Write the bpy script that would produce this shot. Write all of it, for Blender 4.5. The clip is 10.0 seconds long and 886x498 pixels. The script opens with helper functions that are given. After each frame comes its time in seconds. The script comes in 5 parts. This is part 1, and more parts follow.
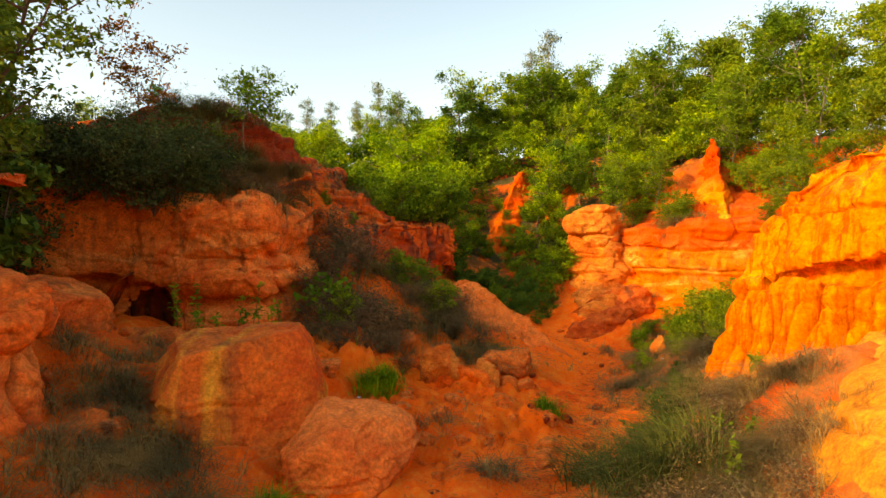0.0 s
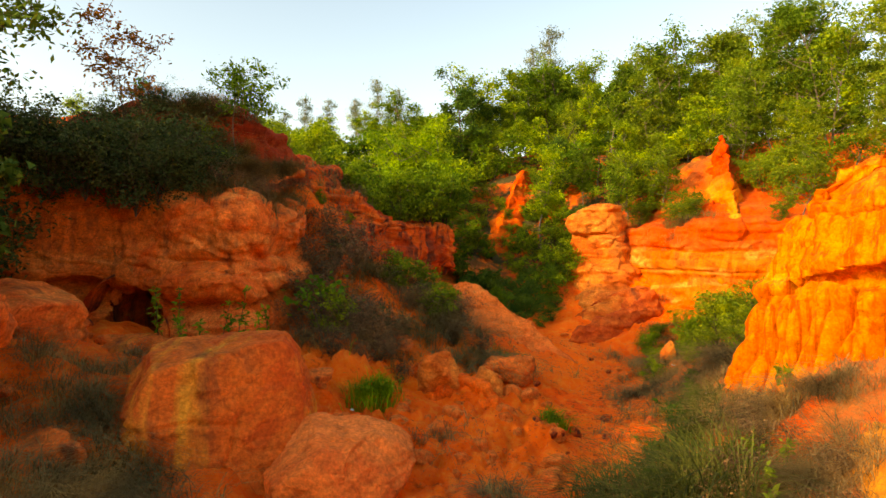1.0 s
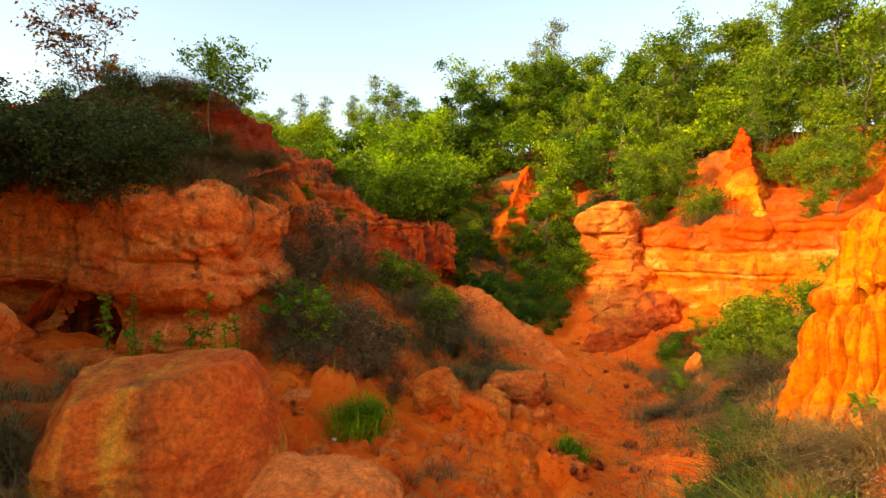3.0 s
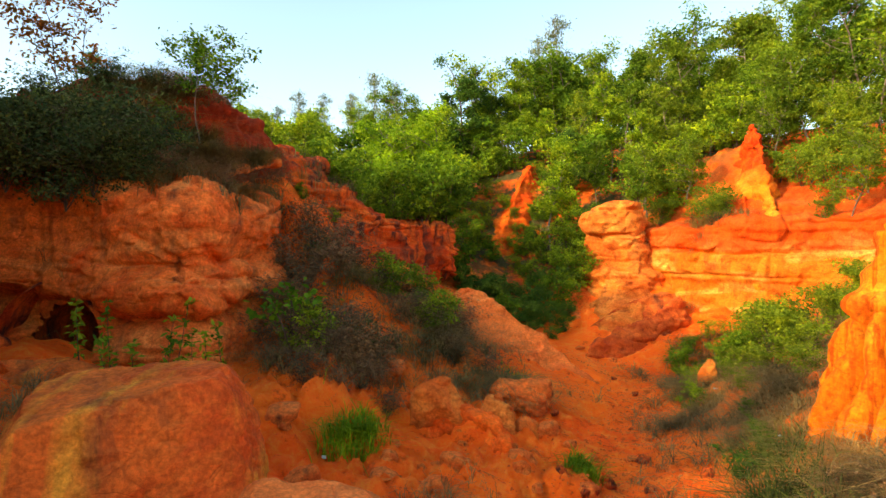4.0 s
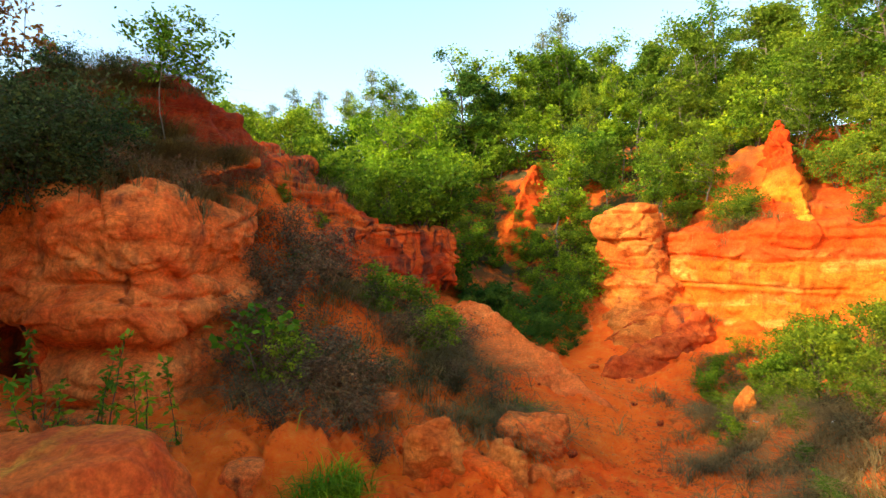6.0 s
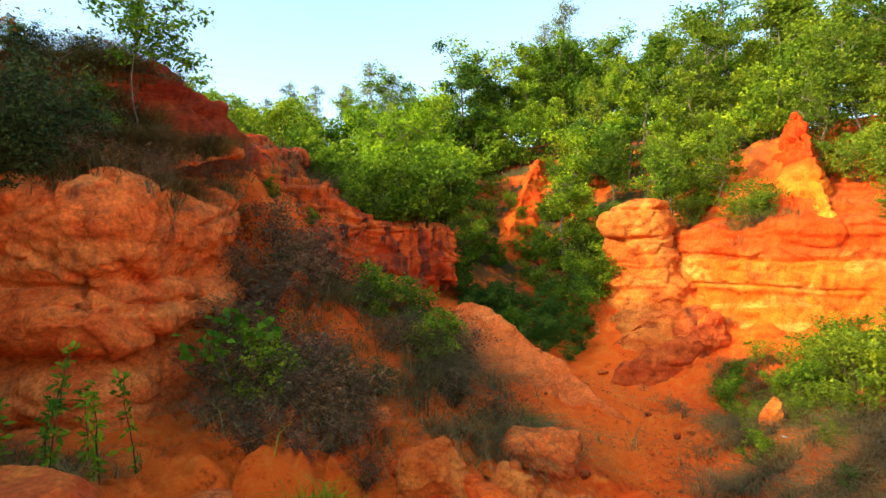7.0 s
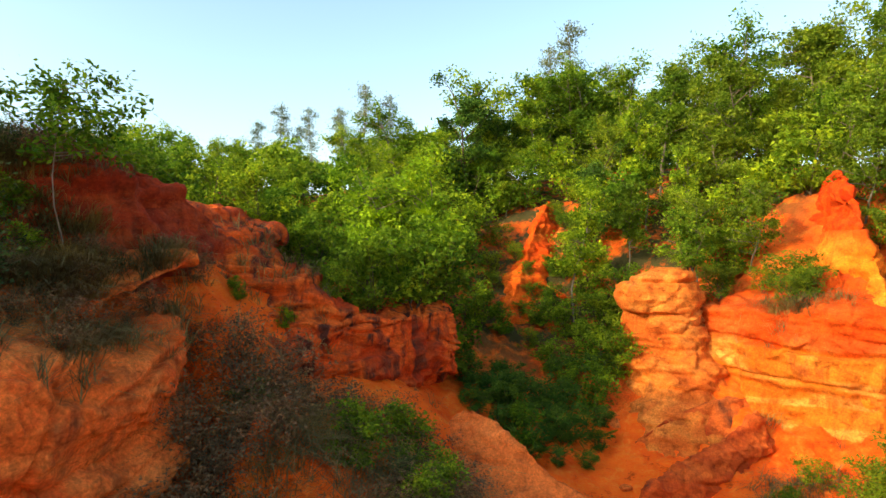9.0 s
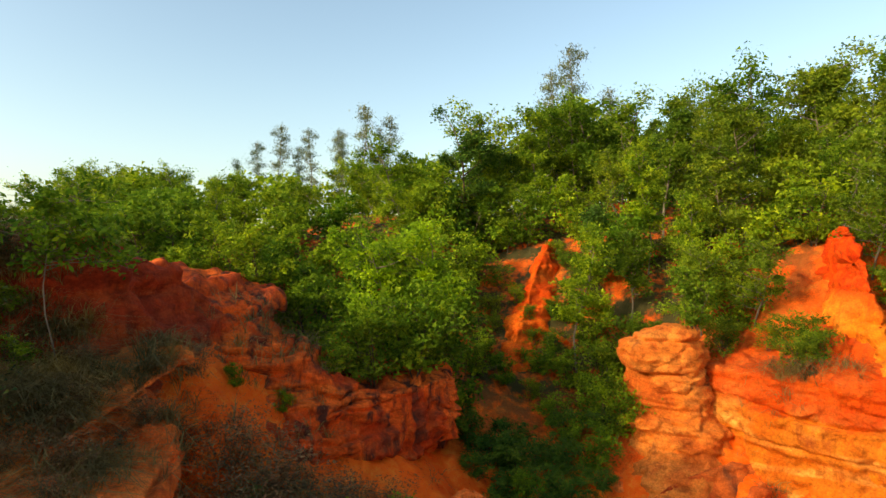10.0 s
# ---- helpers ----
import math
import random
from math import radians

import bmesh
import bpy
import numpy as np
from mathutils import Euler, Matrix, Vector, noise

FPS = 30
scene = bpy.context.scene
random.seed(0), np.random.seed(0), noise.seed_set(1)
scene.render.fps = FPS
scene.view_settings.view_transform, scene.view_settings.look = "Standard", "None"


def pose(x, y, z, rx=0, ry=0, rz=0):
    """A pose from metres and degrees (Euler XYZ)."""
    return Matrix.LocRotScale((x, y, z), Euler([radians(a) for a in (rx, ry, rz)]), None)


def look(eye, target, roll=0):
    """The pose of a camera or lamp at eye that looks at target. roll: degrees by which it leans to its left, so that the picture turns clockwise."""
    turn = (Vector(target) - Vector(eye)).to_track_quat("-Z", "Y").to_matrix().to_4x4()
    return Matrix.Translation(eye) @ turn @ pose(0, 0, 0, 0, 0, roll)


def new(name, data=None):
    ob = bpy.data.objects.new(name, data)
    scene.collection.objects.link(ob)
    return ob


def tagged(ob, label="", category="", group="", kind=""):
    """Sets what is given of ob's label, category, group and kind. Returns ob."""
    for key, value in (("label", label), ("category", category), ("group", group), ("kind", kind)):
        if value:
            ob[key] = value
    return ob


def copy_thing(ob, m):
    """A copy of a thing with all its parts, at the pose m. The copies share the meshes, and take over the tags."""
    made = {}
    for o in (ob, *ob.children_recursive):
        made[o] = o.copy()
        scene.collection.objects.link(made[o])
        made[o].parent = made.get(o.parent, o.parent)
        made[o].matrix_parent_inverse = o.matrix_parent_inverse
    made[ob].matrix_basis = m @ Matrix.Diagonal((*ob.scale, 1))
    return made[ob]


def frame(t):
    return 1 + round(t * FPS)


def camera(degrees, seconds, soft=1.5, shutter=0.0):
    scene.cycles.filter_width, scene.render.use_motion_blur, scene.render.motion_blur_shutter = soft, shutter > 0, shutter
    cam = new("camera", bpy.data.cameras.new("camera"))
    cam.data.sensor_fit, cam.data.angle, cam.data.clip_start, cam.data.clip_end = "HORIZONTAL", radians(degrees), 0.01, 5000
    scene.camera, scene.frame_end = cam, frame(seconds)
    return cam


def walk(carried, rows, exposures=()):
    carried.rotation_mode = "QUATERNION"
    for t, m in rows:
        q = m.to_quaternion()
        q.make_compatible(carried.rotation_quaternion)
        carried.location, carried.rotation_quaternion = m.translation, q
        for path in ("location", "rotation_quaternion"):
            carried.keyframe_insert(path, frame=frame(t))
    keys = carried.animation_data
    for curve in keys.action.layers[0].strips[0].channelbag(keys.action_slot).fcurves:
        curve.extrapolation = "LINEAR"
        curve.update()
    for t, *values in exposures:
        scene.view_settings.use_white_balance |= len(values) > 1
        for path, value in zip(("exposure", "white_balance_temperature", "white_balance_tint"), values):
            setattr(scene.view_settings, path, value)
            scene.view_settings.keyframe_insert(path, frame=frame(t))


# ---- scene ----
cam = camera(73.7, 10.0)
METRES, DEPTH, EYE = 10.0, 1.207, 3.0
ROWS = [
    (0.0, 0.0, 0.0, 0.0, 0.0, 0.0, -0.0),
    (0.5, 0.0009, 0.0346, 0.0041, -0.0, -0.02, -0.0),
    (1.0, 0.0019, 0.0693, 0.0038, 0.02, -0.03, 0.02),
    (1.5, 0.0036, 0.1051, 0.0026, 0.02, -0.02, 0.05),
    (2.0, 0.0046, 0.1424, 0.0018, 0.0, -0.01, 0.06),
    (2.5, 0.0047, 0.1796, 0.0021, 0.04, 0.02, 0.05),
    (4.0, 0.0068, 0.2792, 0.0032, 0.11, 0.16, 0.04),
    (4.5, 0.0067, 0.3129, 0.0035, 0.09, 0.12, 0.06),
    (5.0, 0.0077, 0.3496, 0.0112, 0.14, 0.13, 0.07),
    (5.5, 0.0084, 0.3872, 0.0281, 0.17, 0.15, 0.07),
    (7.0, 0.0095, 0.514, 0.0302, 0.1, -0.08, 0.05),
    (7.5, 0.01, 0.5631, 0.0376, 0.09, -0.09, 0.03),
    (8.0, 0.0117, 0.613, 0.0911, 0.09, -0.0, 0.03),
    (8.5, 0.0139, 0.6597, 0.1689, 0.11, 0.08, 0.05),
    (9.0, 0.0154, 0.7007, 0.2523, 0.12, 0.05, 0.04),
    (9.5, 0.0157, 0.7165, 0.3381, 0.17, -0.02, 0.04),
    (10.0, 0.0154, 0.72, 0.425, 0.19, -0.08, 0.05),
]
EXPOSURES = [(0.0, 1.47, 9350, 7), (2.5, 1.55, 8900, 5), (4.0, 1.65, 7100, 1), (4.5, 1.68, 6950, 0), (5.5, 1.75, 6550, -1), (8.0, 1.79, 6300, -2), (9.0, 1.45, 6700, -1), (10.0, 0.99, 7200, 1)]
walk(cam, [(t, pose(METRES * x, METRES * DEPTH * y, EYE + METRES * z, 90 + pitch, roll, yaw)) for t, x, y, z, yaw, pitch, roll in ROWS], EXPOSURES)

# ---- light ----
SUN_EL, SUN_AZ = 24.5, 30.0      # height of the sun; degrees behind due left
sun_dir = Vector((-math.cos(radians(SUN_EL)) * math.cos(radians(SUN_AZ)), -math.cos(radians(SUN_EL)) * math.sin(radians(SUN_AZ)), math.sin(radians(SUN_EL))))
sun = new("sun", bpy.data.lights.new("sun", "SUN"))
sun.data.energy, sun.data.angle, sun.data.color = 1.8, radians(0.6), (1.0, 0.77, 0.47)
sun.matrix_world = look(sun_dir * 60, (0, 0, 0))
world = bpy.data.worlds.new("world")
scene.world = world
world.use_nodes = True
wn, wl = world.node_tree.nodes, world.node_tree.links
sky = wn.new("ShaderNodeTexSky")
sky.sky_type, sky.sun_disc = "NISHITA", False
sky.sun_elevation, sky.sun_rotation = radians(SUN_EL), math.atan2(sun_dir.x, sun_dir.y)
sky.air_density, sky.dust_density, sky.ozone_density = 1.0, 2.2, 0.5
wl.new(sky.outputs[0], wn["Background"].inputs[0])
wn["Background"].inputs[1].default_value = 0.15


# ---- noise ----
def lattice(ix, iy, iz, seed):
    n = ix.astype(np.int64) * 374761393 + iy.astype(np.int64) * 668265263 + iz.astype(np.int64) * 2147483647 + seed * 1274126177
    n = ((n ^ (n >> 13)) * 1274126177) & 0x7FFFFFFF
    n = (n ^ (n >> 16)) & 0xFFFF
    return n / 32767.5 - 1.0


def vnoise(x, y, z, seed=0):
    x, y, z = np.broadcast_arrays(np.asarray(x, float), np.asarray(y, float), np.asarray(z, float))
    ix, iy, iz = np.floor(x), np.floor(y), np.floor(z)
    fx, fy, fz = x - ix, y - iy, z - iz
    fx, fy, fz = (f * f * f * (f * (f * 6 - 15) + 10) for f in (fx, fy, fz))
    def c(a, b, d):
        return lattice(ix + a, iy + b, iz + d, seed)
    x00, x10 = c(0, 0, 0) * (1 - fx) + c(1, 0, 0) * fx, c(0, 1, 0) * (1 - fx) + c(1, 1, 0) * fx
    x01, x11 = c(0, 0, 1) * (1 - fx) + c(1, 0, 1) * fx, c(0, 1, 1) * (1 - fx) + c(1, 1, 1) * fx
    return (x00 * (1 - fy) + x10 * fy) * (1 - fz) + (x01 * (1 - fy) + x11 * fy) * fz


def fbm(x, y, z, octaves=4, seed=0, gain=0.5):
    total, amp, f = 0.0, 1.0, 1.0
    for k in range(octaves):
        total = total + amp * vnoise(x * f + 17.3 * k, y * f - 9.1 * k, z * f + 5.7 * k, seed + k)
        amp, f = amp * gain, f * 2.03
    return total


def ridged(x, y, z, octaves=3, seed=0):
    total, amp, f = 0.0, 1.0, 1.0
    for k in range(octaves):
        total = total + amp * (1 - 2 * np.abs(vnoise(x * f + 3.3 * k, y * f, z * f, seed + k)))
        amp, f = amp * 0.5, f * 2.1
    return total


def smooth(a, b, v):
    t = np.clip((v - a) / (b - a), 0, 1)
    return t * t * (3 - 2 * t)


def facets(X, Y, Z, sx, sz, seed, tilt=0.9, soft=0.10):
    """Broken faces: blocks of chance size, each standing out by its own amount and tilted its own way, with sharp edges."""
    x, y, z = X * sx + 0.25 * vnoise(X * sx * 1.7, Y * sx * 1.7, Z * sz, seed + 9), Y * sx, Z * sz + 0.25 * vnoise(X * sx, Y * sx, Z * sz * 1.7, seed + 8)
    x, y, z = np.broadcast_arrays(x, y, z)
    ix, iy, iz = np.floor(x), np.floor(y), np.floor(z)
    near, second, value = np.full(x.shape, 9.0), np.full(x.shape, 9.0), np.zeros(x.shape)
    for a in (-1, 0, 1):
        for b in (-1, 0, 1):
            for c in (-1, 0, 1):
                i, j, k = ix + a, iy + b, iz + c
                r0, r1, r2 = lattice(i, j, k, seed), lattice(i, j, k, seed + 1), lattice(i, j, k, seed + 2)
                dx, dy, dz = x - i - 0.5 - 0.42 * r0, y - j - 0.5 - 0.42 * r1, z - k - 0.5 - 0.42 * r2
                d = np.sqrt(dx * dx + dy * dy + dz * dz)
                v = lattice(i, j, k, seed + 3) * 0.6 + tilt * (r1 * dx + r2 * dy + (r0 - 0.4) * dz)
                closer = d < near
                second = np.where(closer, near, np.minimum(second, d))
                value = np.where(closer, v, value)
                near = np.where(closer, d, near)
    return value * smooth(0.0, soft, second - near) - 0.25 * (1 - smooth(0.0, soft, second - near))


# ---- mesh helpers ----
def mesh_of(name, V, F):
    """A mesh from an array of vertices and an array of faces with one number of corners."""
    me = bpy.data.meshes.new(name)
    V, F = np.ascontiguousarray(V, dtype=np.float32), np.ascontiguousarray(F, dtype=np.int32)
    me.vertices.add(len(V))
    me.vertices.foreach_set("co", V.ravel())
    k = F.shape[1]
    me.loops.add(F.size)
    me.loops.foreach_set("vertex_index", F.ravel())
    me.polygons.add(len(F))
    me.polygons.foreach_set("loop_start", np.arange(0, F.size, k, dtype=np.int32))
    me.update(calc_edges=True)
    me.validate()
    return me


def grid_faces(nu, nv):
    i = (np.arange(nu - 1)[:, None] * nv + np.arange(nv - 1)[None, :]).ravel()
    return np.stack([i, i + nv, i + nv + 1, i + 1], 1)


def thing(name, me, mat, label, category, group="", kind=""):
    ob = new(name, me)
    if mat:
        me.materials.append(mat)
    return tagged(ob, label, category, group, kind)


def part(name, me, mat, parent, label=""):
    if isinstance(me, bmesh.types.BMesh):
        bm, me = me, bpy.data.meshes.new(name)
        bm.to_mesh(me)
        bm.free()
    ob = new(name, me)
    if not me.materials:
        me.materials.append(mat)
    ob.parent = parent
    return tagged(ob, label)


def spline(points, n, closed=False):
    """Smooth resampling of a short control line, even in its parameter."""
    P = np.asarray(points, float)
    k = len(P)
    t = np.linspace(0, k - 1, n)
    i = np.clip(t.astype(int), 0, k - 2)
    f = (t - i)[:, None]
    p0, p1, p2, p3 = P[np.clip(i - 1, 0, k - 1)], P[i], P[i + 1], P[np.clip(i + 2, 0, k - 1)]
    return 0.5 * (2 * p1 + (p2 - p0) * f + (2 * p0 - 5 * p1 + 4 * p2 - p3) * f ** 2 + (3 * p1 - p0 - 3 * p2 + p3) * f ** 3)


# ---- materials ----
def shader(name, rough=0.9):
    m = bpy.data.materials.new(name)
    m.use_nodes = True
    n, l = m.node_tree.nodes, m.node_tree.links
    b = n["Principled BSDF"]
    b.inputs["Roughness"].default_value = rough
    b.inputs["Specular IOR Level"].default_value = 0.15
    return m, n, l, b


def node_noise(n, l, co, scale, detail=6, rough=0.6, stretch=None, distort=0.0):
    t = n.new("ShaderNodeTexNoise")
    t.inputs["Scale"].default_value, t.inputs["Detail"].default_value = scale, detail
    t.inputs["Roughness"].default_value, t.inputs["Distortion"].default_value = rough, distort
    if stretch:
        mp = n.new("ShaderNodeMapping")
        mp.inputs["Scale"].default_value = stretch
        l.new(co, mp.inputs[0])
        co = mp.outputs[0]
    l.new(co, t.inputs["Vector"])
    return t.outputs["Fac"]


def node_ramp(n, l, fac, stops):
    r = n.new("ShaderNodeValToRGB")
    while len(r.color_ramp.elements) < len(stops):
        r.color_ramp.elements.new(0.5)
    for e, (p, c) in zip(r.color_ramp.elements, stops):
        e.position, e.color = p, (*c, 1) if len(c) == 3 else (c[0], c[0], c[0], 1)
    l.new(fac, r.inputs[0])
    return r.outputs[0]


def node_mix(n, l, fac, a, b, mode="MIX"):
    m = n.new("ShaderNodeMix")
    m.data_type, m.blend_type = "RGBA", mode
    for s, v in ((m.inputs[0], fac), (m.inputs[6], a), (m.inputs[7], b)):
        if isinstance(v, (int, float)):
            s.default_value = v
        elif isinstance(v, tuple):
            s.default_value = (*v, 1)
        else:
            l.new(v, s)
    return m.outputs[2]


def node_bump(n, l, b, height, strength, distance, before=None):
    bp = n.new("ShaderNodeBump")
    bp.inputs["Strength"].default_value, bp.inputs["Distance"].default_value = strength, distance
    l.new(height, bp.inputs["Height"])
    if before:
        l.new(before, bp.inputs["Normal"])
    l.new(bp.outputs[0], b.inputs["Normal"])
    return bp.outputs[0]


def rock(name, base, pale, red, stain_and_shade=0.5, pale_amount=0.5, red_amount=0.5, band=1.4, seed=0.0, stain_and_shade_colour=(0.10, 0.035, 0.018), layer=None, crack=0.5, stretch=None, run=(2.6, 2.6, 0.35), reach_of=(0.38, 0.58), run_ramp=(0.50, 0.68), mottle=0.75):
    """Laterite and ochre clay: bands of pale and red, dark run-off stains (groove shade on the fluted cliff), pits and
    fine grain.
    """
    m, n, l, b = shader(name, 0.92)
    tc = n.new("ShaderNodeTexCoord")
    mp = n.new("ShaderNodeMapping")
    mp.inputs["Location"].default_value = (seed, seed * 1.7, seed * 0.6)
    l.new(tc.outputs["Object"], mp.inputs[0])
    co = mp.outputs[0]
    bands = node_noise(n, l, co, 1.0, 6, 0.6, stretch or (0.25, 0.25, band), 0.5)
    patch = node_noise(n, l, co, 0.7, 9, 0.66, None, 0.6)
    mid = node_noise(n, l, co, 3.0, 10, 0.72, (1, 1, 1.5), 0.3)
    fine = node_noise(n, l, co, 18.0, 8, 0.75)
    runs = node_noise(n, l, co, 1.0, 6, 0.6, run, 0.3)
    c2 = node_mix(n, l, node_ramp(n, l, patch, [(0.49, (0,)), (0.58, (red_amount,))]), node_mix(n, l, node_ramp(n, l, bands, [(0.47, (0,)), (0.60, (pale_amount,))]), base, pale), red)
    v = node_mix(n, l, mottle, c2, node_mix(n, l, 1.0, node_ramp(n, l, mid, [(0.34, (0.42, 0.34, 0.30)), (0.46, (1.0, 0.98, 0.97)), (0.55, (1.14, 1.13, 1.12)), (0.68, (1.42, 1.50, 1.6))]), c2, "MULTIPLY"))
    if layer:
        low, high, colour, share = layer
        sep, add, reach = n.new("ShaderNodeSeparateXYZ"), n.new("ShaderNodeMath"), n.new("ShaderNodeMapRange")
        l.new(tc.outputs["Object"], sep.inputs[0])
        add.operation, add.inputs[1].default_value = "MULTIPLY_ADD", 0.9
        l.new(patch, add.inputs[0]), l.new(sep.outputs[2], add.inputs[2])
        reach.inputs["From Min"].default_value, reach.inputs["From Max"].default_value, reach.inputs["To Max"].default_value = low + 0.45, high + 0.45, share
        l.new(add.outputs[0], reach.inputs["Value"])
        v = node_mix(n, l, node_mix(n, l, 1.0, reach.outputs[0], node_ramp(n, l, mid, [(0.3, (0.55,)), (0.6, (1,))]), "MULTIPLY"), v, colour)
    s = node_mix(n, l, 1.0, node_ramp(n, l, runs, [(run_ramp[0], (0,)), (run_ramp[1], (1,))]), node_ramp(n, l, patch, [(reach_of[0], (1,)), (reach_of[1], (0,))]), "MULTIPLY")
    s = node_mix(n, l, 1.0, s, (stain_and_shade, stain_and_shade, stain_and_shade), "MULTIPLY")
    w = node_mix(n, l, s, v, stain_and_shade_colour)
    w = node_mix(n, l, 1.0, w, node_ramp(n, l, fine, [(0.36, (0.70, 0.65, 0.62)), (0.64, (1.26, 1.28, 1.30))]), "MULTIPLY")
    warp = n.new("ShaderNodeMix")
    warp.data_type = "VECTOR"
    warp.inputs[0].default_value = 0.22
    swirl = n.new("ShaderNodeTexNoise")
    swirl.inputs["Scale"].default_value = 2.2
    l.new(co, swirl.inputs["Vector"]), l.new(co, warp.inputs[4]), l.new(swirl.outputs["Color"], warp.inputs[5])
    cell = n.new("ShaderNodeTexVoronoi")
    cell.feature = "DISTANCE_TO_EDGE"
    cell.inputs["Scale"].default_value = 1.9
    sq = n.new("ShaderNodeMapping")
    sq.inputs["Scale"].default_value = (0.8, 0.8, 2.6)
    l.new(warp.outputs[1], sq.inputs[0]), l.new(sq.outputs[0], cell.inputs["Vector"])
    edge = node_ramp(n, l, cell.outputs["Distance"], [(0.0, (0,)), (0.03, (1,))])
    gate = node_ramp(n, l, node_noise(n, l, co, 1.6, 4, 0.6), [(0.50, (0,)), (0.62, (1,))])
    edge = node_mix(n, l, gate, (1.0, 1.0, 1.0), edge)
    w = node_mix(n, l, 1.0, w, node_ramp(n, l, edge, [(0.0, (0.62, 0.55, 0.52)), (0.8, (1, 1, 1))]), "MULTIPLY")
    l.new(w, b.inputs["Base Color"])
    n1 = node_bump(n, l, b, mid, 1.0, 0.08)
    n2 = node_bump(n, l, b, edge, crack * 0.6, 0.04, n1)
    node_bump(n, l, b, fine, 0.6, 0.016, n2)
    return m


RED_BAND = (0.56, 0.036, 0.002)
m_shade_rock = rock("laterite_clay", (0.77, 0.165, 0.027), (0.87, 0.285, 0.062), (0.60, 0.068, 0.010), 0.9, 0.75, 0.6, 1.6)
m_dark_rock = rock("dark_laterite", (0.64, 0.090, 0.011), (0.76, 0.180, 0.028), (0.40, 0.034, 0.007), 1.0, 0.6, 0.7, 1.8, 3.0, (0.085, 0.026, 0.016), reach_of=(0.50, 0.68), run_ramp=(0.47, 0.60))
# the upright red runs paint the shade of the rain grooves into the colour
m_sun_rock = rock("ochre_clay", (0.69, 0.180, 0.008), (0.83, 0.285, 0.022), (0.56, 0.075, 0.004), 0.85, 0.7, 0.45, 1.3, 7.0, (0.46, 0.050, 0.003), run=(6.5, 6.5, 0.3), reach_of=(0.50, 0.72), run_ramp=(0.49, 0.60))
m_band_rock = rock("banded_ochre_clay", (0.62, 0.170, 0.014), (0.78, 0.38, 0.085), (0.50, 0.072, 0.004), 0.8, 0.75, 0.5, 1.3, 9.0, (0.30, 0.05, 0.01), (2.9, 3.15, RED_BAND, 0.85))
m_pale_rock = rock("pale_ochre_clay", (0.64, 0.165, 0.022), (0.74, 0.265, 0.05), (0.46, 0.070, 0.010), 0.9, 0.7, 0.6, 1.5, 11.0)
m_red_rock = rock("red_laterite", (0.70, 0.185, 0.012), (0.80, 0.31, 0.032), (0.62, 0.085, 0.005), 0.3, 0.6, 0.5, 1.1, 5.0, (0.3, 0.05, 0.01), (5.2, 6.2, (0.56, 0.026, 0.002), 0.97))
m_far_red = rock("bright_red_earth", (0.64, 0.075, 0.005), (0.74, 0.19, 0.016), (0.60, 0.045, 0.003), 0.3, 0.5, 0.6, 0.8, 6.0)
m_boulder = rock("boulder_clay", (0.68, 0.145, 0.022), (0.74, 0.33, 0.038), (0.52, 0.072, 0.014), 0.8, 0.95, 0.7, 0.7, 2.0, stretch=(1.7, 0.5, 0.28), mottle=0.5)

m_pale_boulder = rock("pale_boulder_clay", (0.76, 0.175, 0.033), (0.84, 0.26, 0.062), (0.64, 0.100, 0.019), 0.4, 0.6, 0.55, 1.0, 21.0, mottle=0.5)
# red earth, its colour lowered to carry the shade below the pillar
m_skirt = rock("shade_toned_red_earth", (0.50, 0.075, 0.012), (0.64, 0.16, 0.028), (0.32, 0.036, 0.008), 0.9, 0.6, 0.6, 1.2, 13.0, (0.07, 0.03, 0.02))


m_soil_rock = rock("rubble_clay", (0.82, 0.135, 0.013), (0.84, 0.235, 0.035), (0.62, 0.070, 0.008), 0.6, 0.6, 0.6, 1.4, 19.0, (0.22, 0.05, 0.02))
m_sun_earth = rock("golden_earth", (0.70, 0.265, 0.028), (0.78, 0.36, 0.050), (0.66, 0.18, 0.012), 0.3, 0.7, 0.4, 0.9, 23.0, (0.46, 0.10, 0.01), crack=0.1)
m_mound = rock("maroon_earth", (0.30, 0.038, 0.010), (0.46, 0.085, 0.016), (0.17, 0.020, 0.008), 0.9, 0.6, 0.65, 1.2, 17.0, (0.06, 0.025, 0.016))


